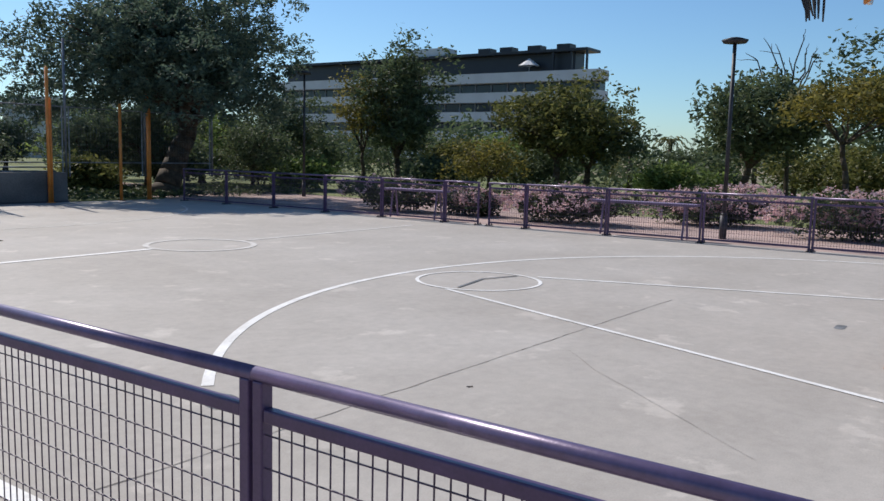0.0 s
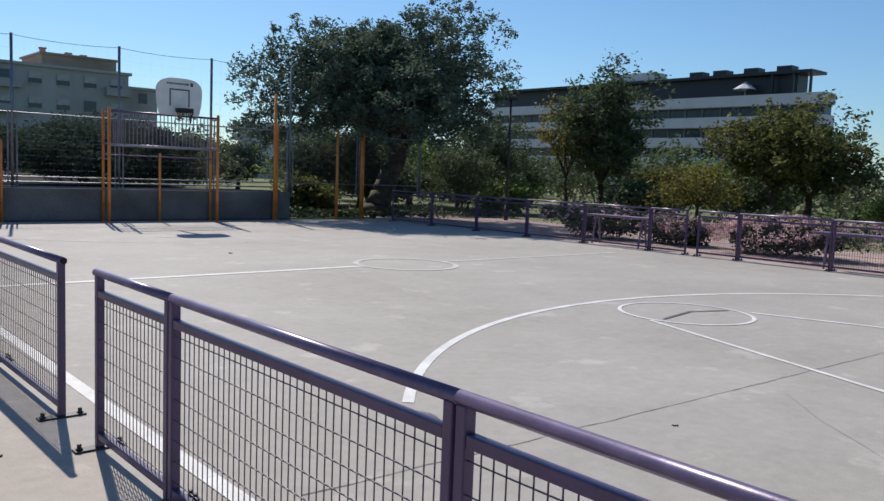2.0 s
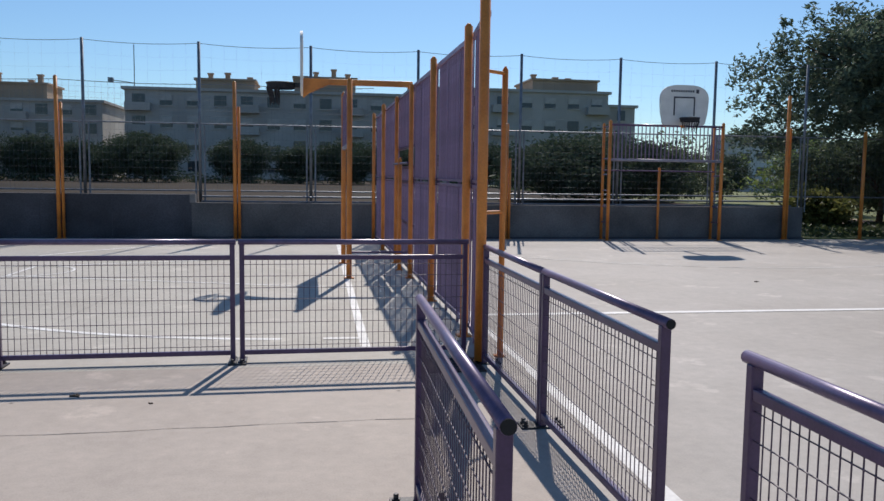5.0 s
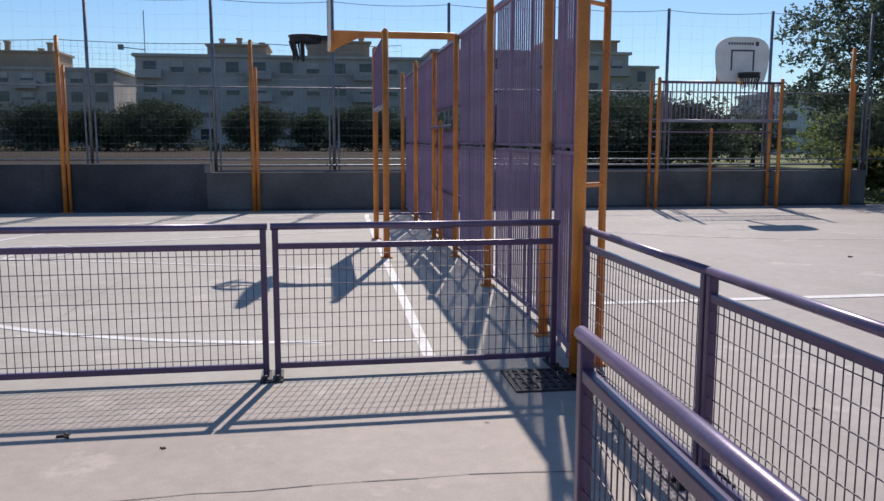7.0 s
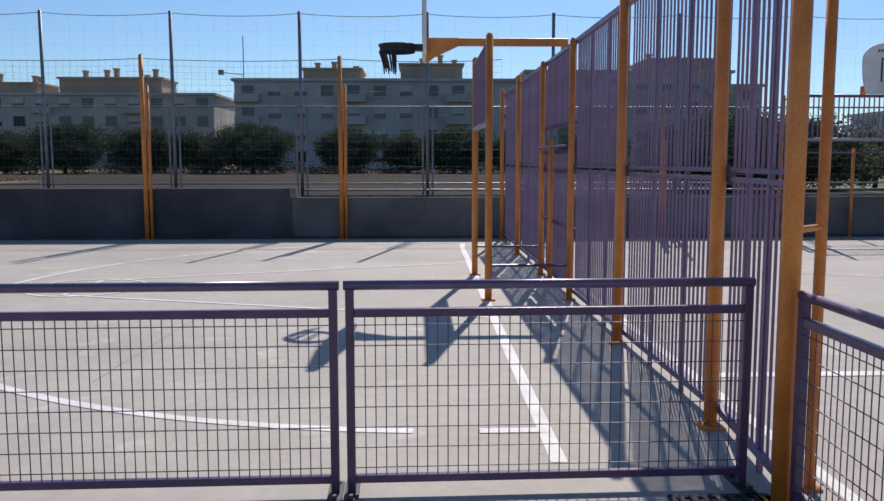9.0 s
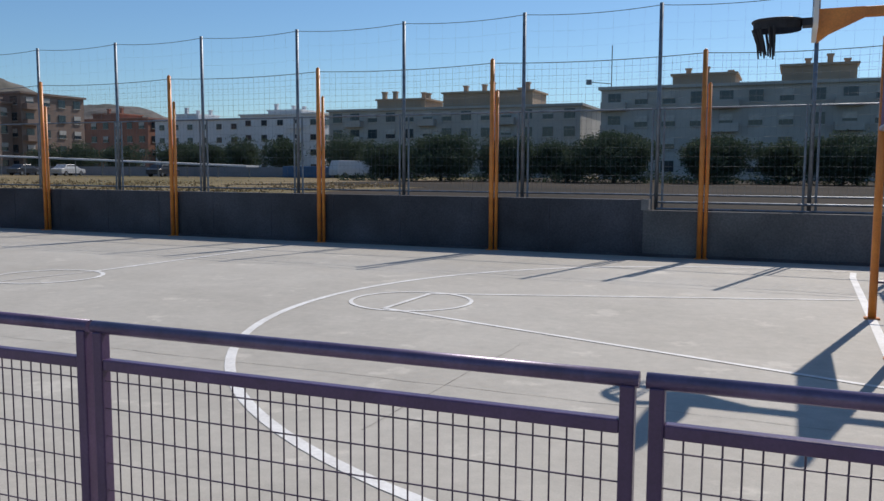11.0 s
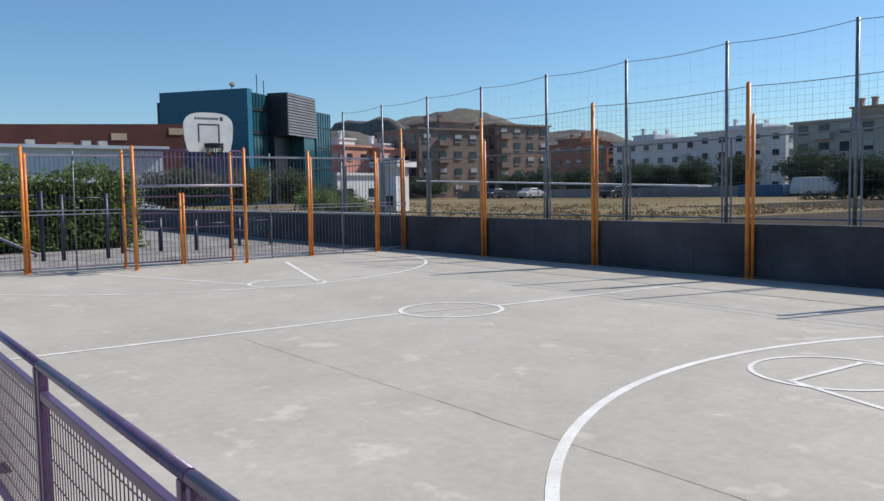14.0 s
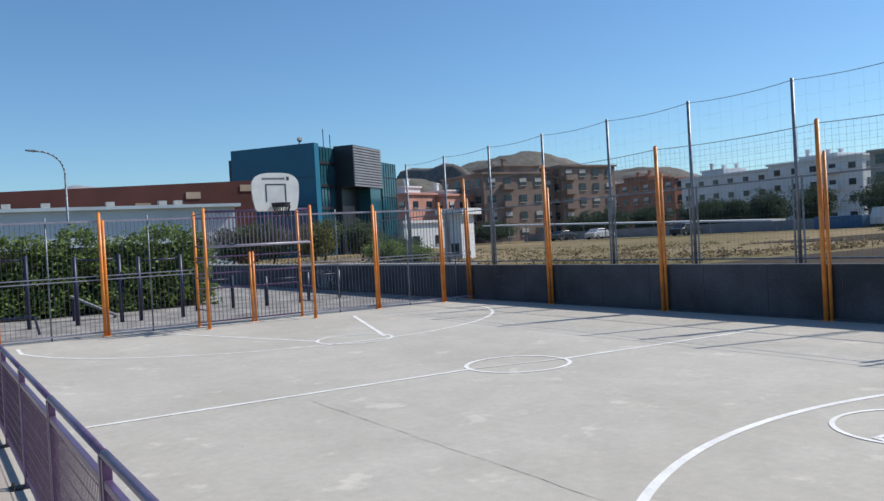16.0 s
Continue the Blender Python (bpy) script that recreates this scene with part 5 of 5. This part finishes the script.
def car(x, y, turn, paint, label, z=0.7, tall=False):
    top = thing("van" if tall else "car", label, "van" if tall else "car", "parked vehicles by the field", at=pose(x, y, z, 0, 0, turn))
    body = Shape()
    L, W = (2.5, 0.95) if tall else (2.1, 0.86)
    prof = [(-L, 0.3), (-L, 0.95), (-L * 0.9, 1.95), (L * 0.55, 1.95), (L * 0.75, 1.15), (L, 0.95), (L, 0.3)] if tall else \
        [(-L, 0.3), (-L, 0.85), (-L * 0.75, 0.95), (-L * 0.5, 1.42), (L * 0.2, 1.42), (L * 0.5, 0.95), (L, 0.8), (L, 0.3)]
    n = len(prof)
    for s in (-1, 1):
        for px, pz in prof:
            body.v.append((px, s * W * (0.88 if pz > 1.2 else 1.0), pz))
    body.f = [tuple(range(n)), tuple(reversed(range(n, 2 * n)))] + [(i, n + i, n + (i + 1) % n, (i + 1) % n) for i in range(n)]
    part("body", body, paint, top, bevel=0.05)
    for s in (-1, 1):
        part("side_window", Shape().box(-L * 0.5, L * 0.3, s * W * 0.93 - 0.01, s * W * 0.93 + 0.01, 0.98, 1.32), DARKGLASS, top)
        for px in (-L * 0.62, L * 0.62):
            wheel = part("wheel", Shape().tube((px, s * W - s * 0.18, 0.31), (px, s * W + s * 0.01, 0.31), 0.31, 14), RUBBER, top)
            part("rim", Shape().tube((px, s * W + s * 0.01, 0.31), (px, s * W + s * 0.025, 0.31), 0.19, 10), STEEL, wheel)
    return top


car(-45.5, 89, 62, CARPAINT, "white delivery van parked beyond the field", tall=True)
car(-38.5, 88, 2, CARDARK, "dark car parked beyond the field")
for i in (1, 2, 4):
    car(-99 + 7.6 * i, 84.5, 96, CARPAINT if i == 2 else CARDARK, "white car parked under the carport" if i == 2 else "dark car parked under the carport")
tagged(part("cover", Shape().box(-53.5, -48.2, 87, 89, 0.69, 2.0), BLUECOVER, bevel=0.1), "blue tarpaulin-covered stack beyond the field", "cover")


# exercise bars in the yard
def exercise_bars(x, y, turn, h):
    top = thing("exercise_bars", "navy blue steel exercise bars standing in gravel", "exercise bars", "exercise bars in the yard", at=pose(x, y, -0.02, 0, 0, turn))
    for px in (-0.6, 0.6):
        part("post", Shape().tube((px, 0, 0), (px, 0, h), 0.06, 10), NAVY, top, smooth=True)
    part("crossbar", Shape().tube((-0.6, 0, h - 0.12), (0.6, 0, h - 0.12), 0.025, 8), NAVY, top, smooth=True)


for x, y, turn, h in ((-25.5, 12.6, 80, 2.0), (-26, 10.2, 70, 2.1), (-25.2, 14.3, 85, 1.9), (-26.5, 18.6, 90, 1.0), (-27.5, 20.5, 90, 1.0), (-27.0, 16.4, 90, 1.1)):
    exercise_bars(x, y, turn, h)
sit = thing("sit_up_bench", "grey slanted sit-up board on a low frame in the gravel", "exercise bench", at=pose(-27.6, 12.75, -0.02, 0, 0, 75))
part("board", Shape().box(-0.75, 0.75, -0.17, 0.17, -0.03, 0.03, Matrix.Translation((0, 0, 0.42)) @ Matrix.Rotation(math.radians(28), 4, "Y")), GREYCLAD, sit)
for px, pz in ((-0.6, 0.72), (0.6, 0.1)):
    part("leg", Shape().tube((px, -0.14, 0), (px, -0.14, pz), 0.025, 8).tube((px, 0.14, 0), (px, 0.14, pz), 0.025, 8).tube((px, -0.14, pz), (px, 0.14, pz), 0.025, 8), NAVY, sit)
hur = thing("hurdle_bar", "low bent dark blue exercise bar in the gravel", "exercise bar", at=pose(-24.0, 9.9, -0.02, 0, 0, 70))
part("bar", Shape().tube((-0.9, 0, 0.0), (-0.8, 0, 0.42), 0.035, 8).tube((-0.8, 0, 0.42), (0.9, 0, 0.48), 0.035, 8).tube((0.9, 0, 0.48), (1.0, 0, 0), 0.035, 8), NAVY, hur)


# ---- hills ----
def ridge(name, heads, y0, y1, x, depth, material, label, seed):
    """A range of hills: heads are (y, height, half-width)."""
    s = Shape()
    n, m = 180, 20
    for j in range(m + 1):
        v = j / m
        for i in range(n + 1):
            y = y0 + (y1 - y0) * i / n
            z = max(h * math.exp(-((y - c) / w) ** 2) for c, h, w in heads)
            z += noise.noise((y * 0.03, v * 3, seed)) * 3 + noise.noise((y * 0.1, v * 6, seed)) * 1.8 + noise.noise((y * 0.35, v * 20, seed)) * 0.8
            s.v.append((x - depth * v, y, max(z, 0) * math.sin(min(1.0, v * 1.6) * math.pi / 2) - 1.5))
    for j in range(m):
        for i in range(n):
            a = j * (n + 1) + i
            s.f.append((a, a + 1, a + n + 2, a + n + 1))
    return structure(name, s, material, label, "hill", smooth=True)


ridge("hill", [(253, 46, 16), (312, 52, 85), (232, 36, 60), (420, 43, 80)], 150, 560, -325, 120, HILL, "dry scrub-covered hill behind the apartment blocks", 2)
ridge("backdrop_hills", [(95, 52, 70), (0, 46, 70), (200, 40, 60), (-120, 42, 80)], -260, 330, -500, 160, FARHILL, "bare hills on the horizon with haze painted into their colour", 5)


# ---- litter on the concrete ----
def litter(x, y, size, material, label, seed):
    rng = random.Random(seed)
    s = Shape()
    for _ in range(5):
        a = rng.uniform(0, math.pi)
        c = Vector((rng.uniform(-1, 1) * size, rng.uniform(-1, 1) * size, 0))
        s.box(-size * 0.8, size * 0.8, -size * 0.2, size * 0.2, 0, size * rng.uniform(0.2, 0.5), Matrix.Translation((x + c.x, y + c.y, 0.0)) @ Matrix.Rotation(a, 4, "Z"))
    return tagged(part("leaf_litter", s, material), label, "litter")


for i, (x, y, sz) in enumerate([(0.05, 5.82, 0.022), (1.53, 5.17, 0.028), (3.17, 8.41, 0.015), (1.45, 5.64, 0.012), (7.41, 14.25, 0.03), (-1.05, 8.55, 0.025), (-0.5, 8.3, 0.015), (1.3, 6.3, 0.012), (5.2, 3.4, 0.015)]):
    litter(x, y, sz, BARK, "small dry leaf lying on the concrete", i)
worn = Shape()
worn.v = [(9.38 + 0.13 * math.cos(a), 1.71 + 0.07 * math.sin(a) * (1 + 0.3 * math.cos(2 * a)), 0.0016) for a in [2 * math.pi * i / 16 for i in range(16)]]
worn.f = [tuple(range(16))]
tagged(part("stain", worn, PATCH), "small dark stain on the concrete court", "stain", kind="structure")

# white terraced block seen behind the fig tree
b = block("apartment_building", 56, 66, 100, 110, -0.1, 7.2, WHITEWALL, "white terraced apartment block half hidden by trees", 4, 2.6, "yw", 31, w=1.9, h=0.8, shutters=False, balconies=1, group=GRP)

mast = thing("roof_mast", "thin roof mast with a small floodlight arm", "mast", at=pose(-21.0, 111, 11.95))
part("pole", Shape().tube((0, 0, 0), (0, 0, 5.2), 0.06, 6), STEEL, mast)
part("arm", Shape().tube((0, 0, 0.5), (-2.6, 0, 0.8), 0.05, 6).box(-3.1, -2.5, -0.3, 0.3, 0.5, 1.1), STEEL, mast)

scuff = Shape()
scuff.v = [(3.88 + 0.13 * math.cos(a) * (1 + 0.25 * math.sin(2 * a)), 4.45 + 0.20 * math.sin(a), 0.0018) for a in [2 * math.pi * i / 18 for i in range(18)]]
scuff.f = [tuple(range(18))]
tagged(part("scuff", scuff, PATCH), "grey worn patch where the white arc ends", "stain", kind="structure")
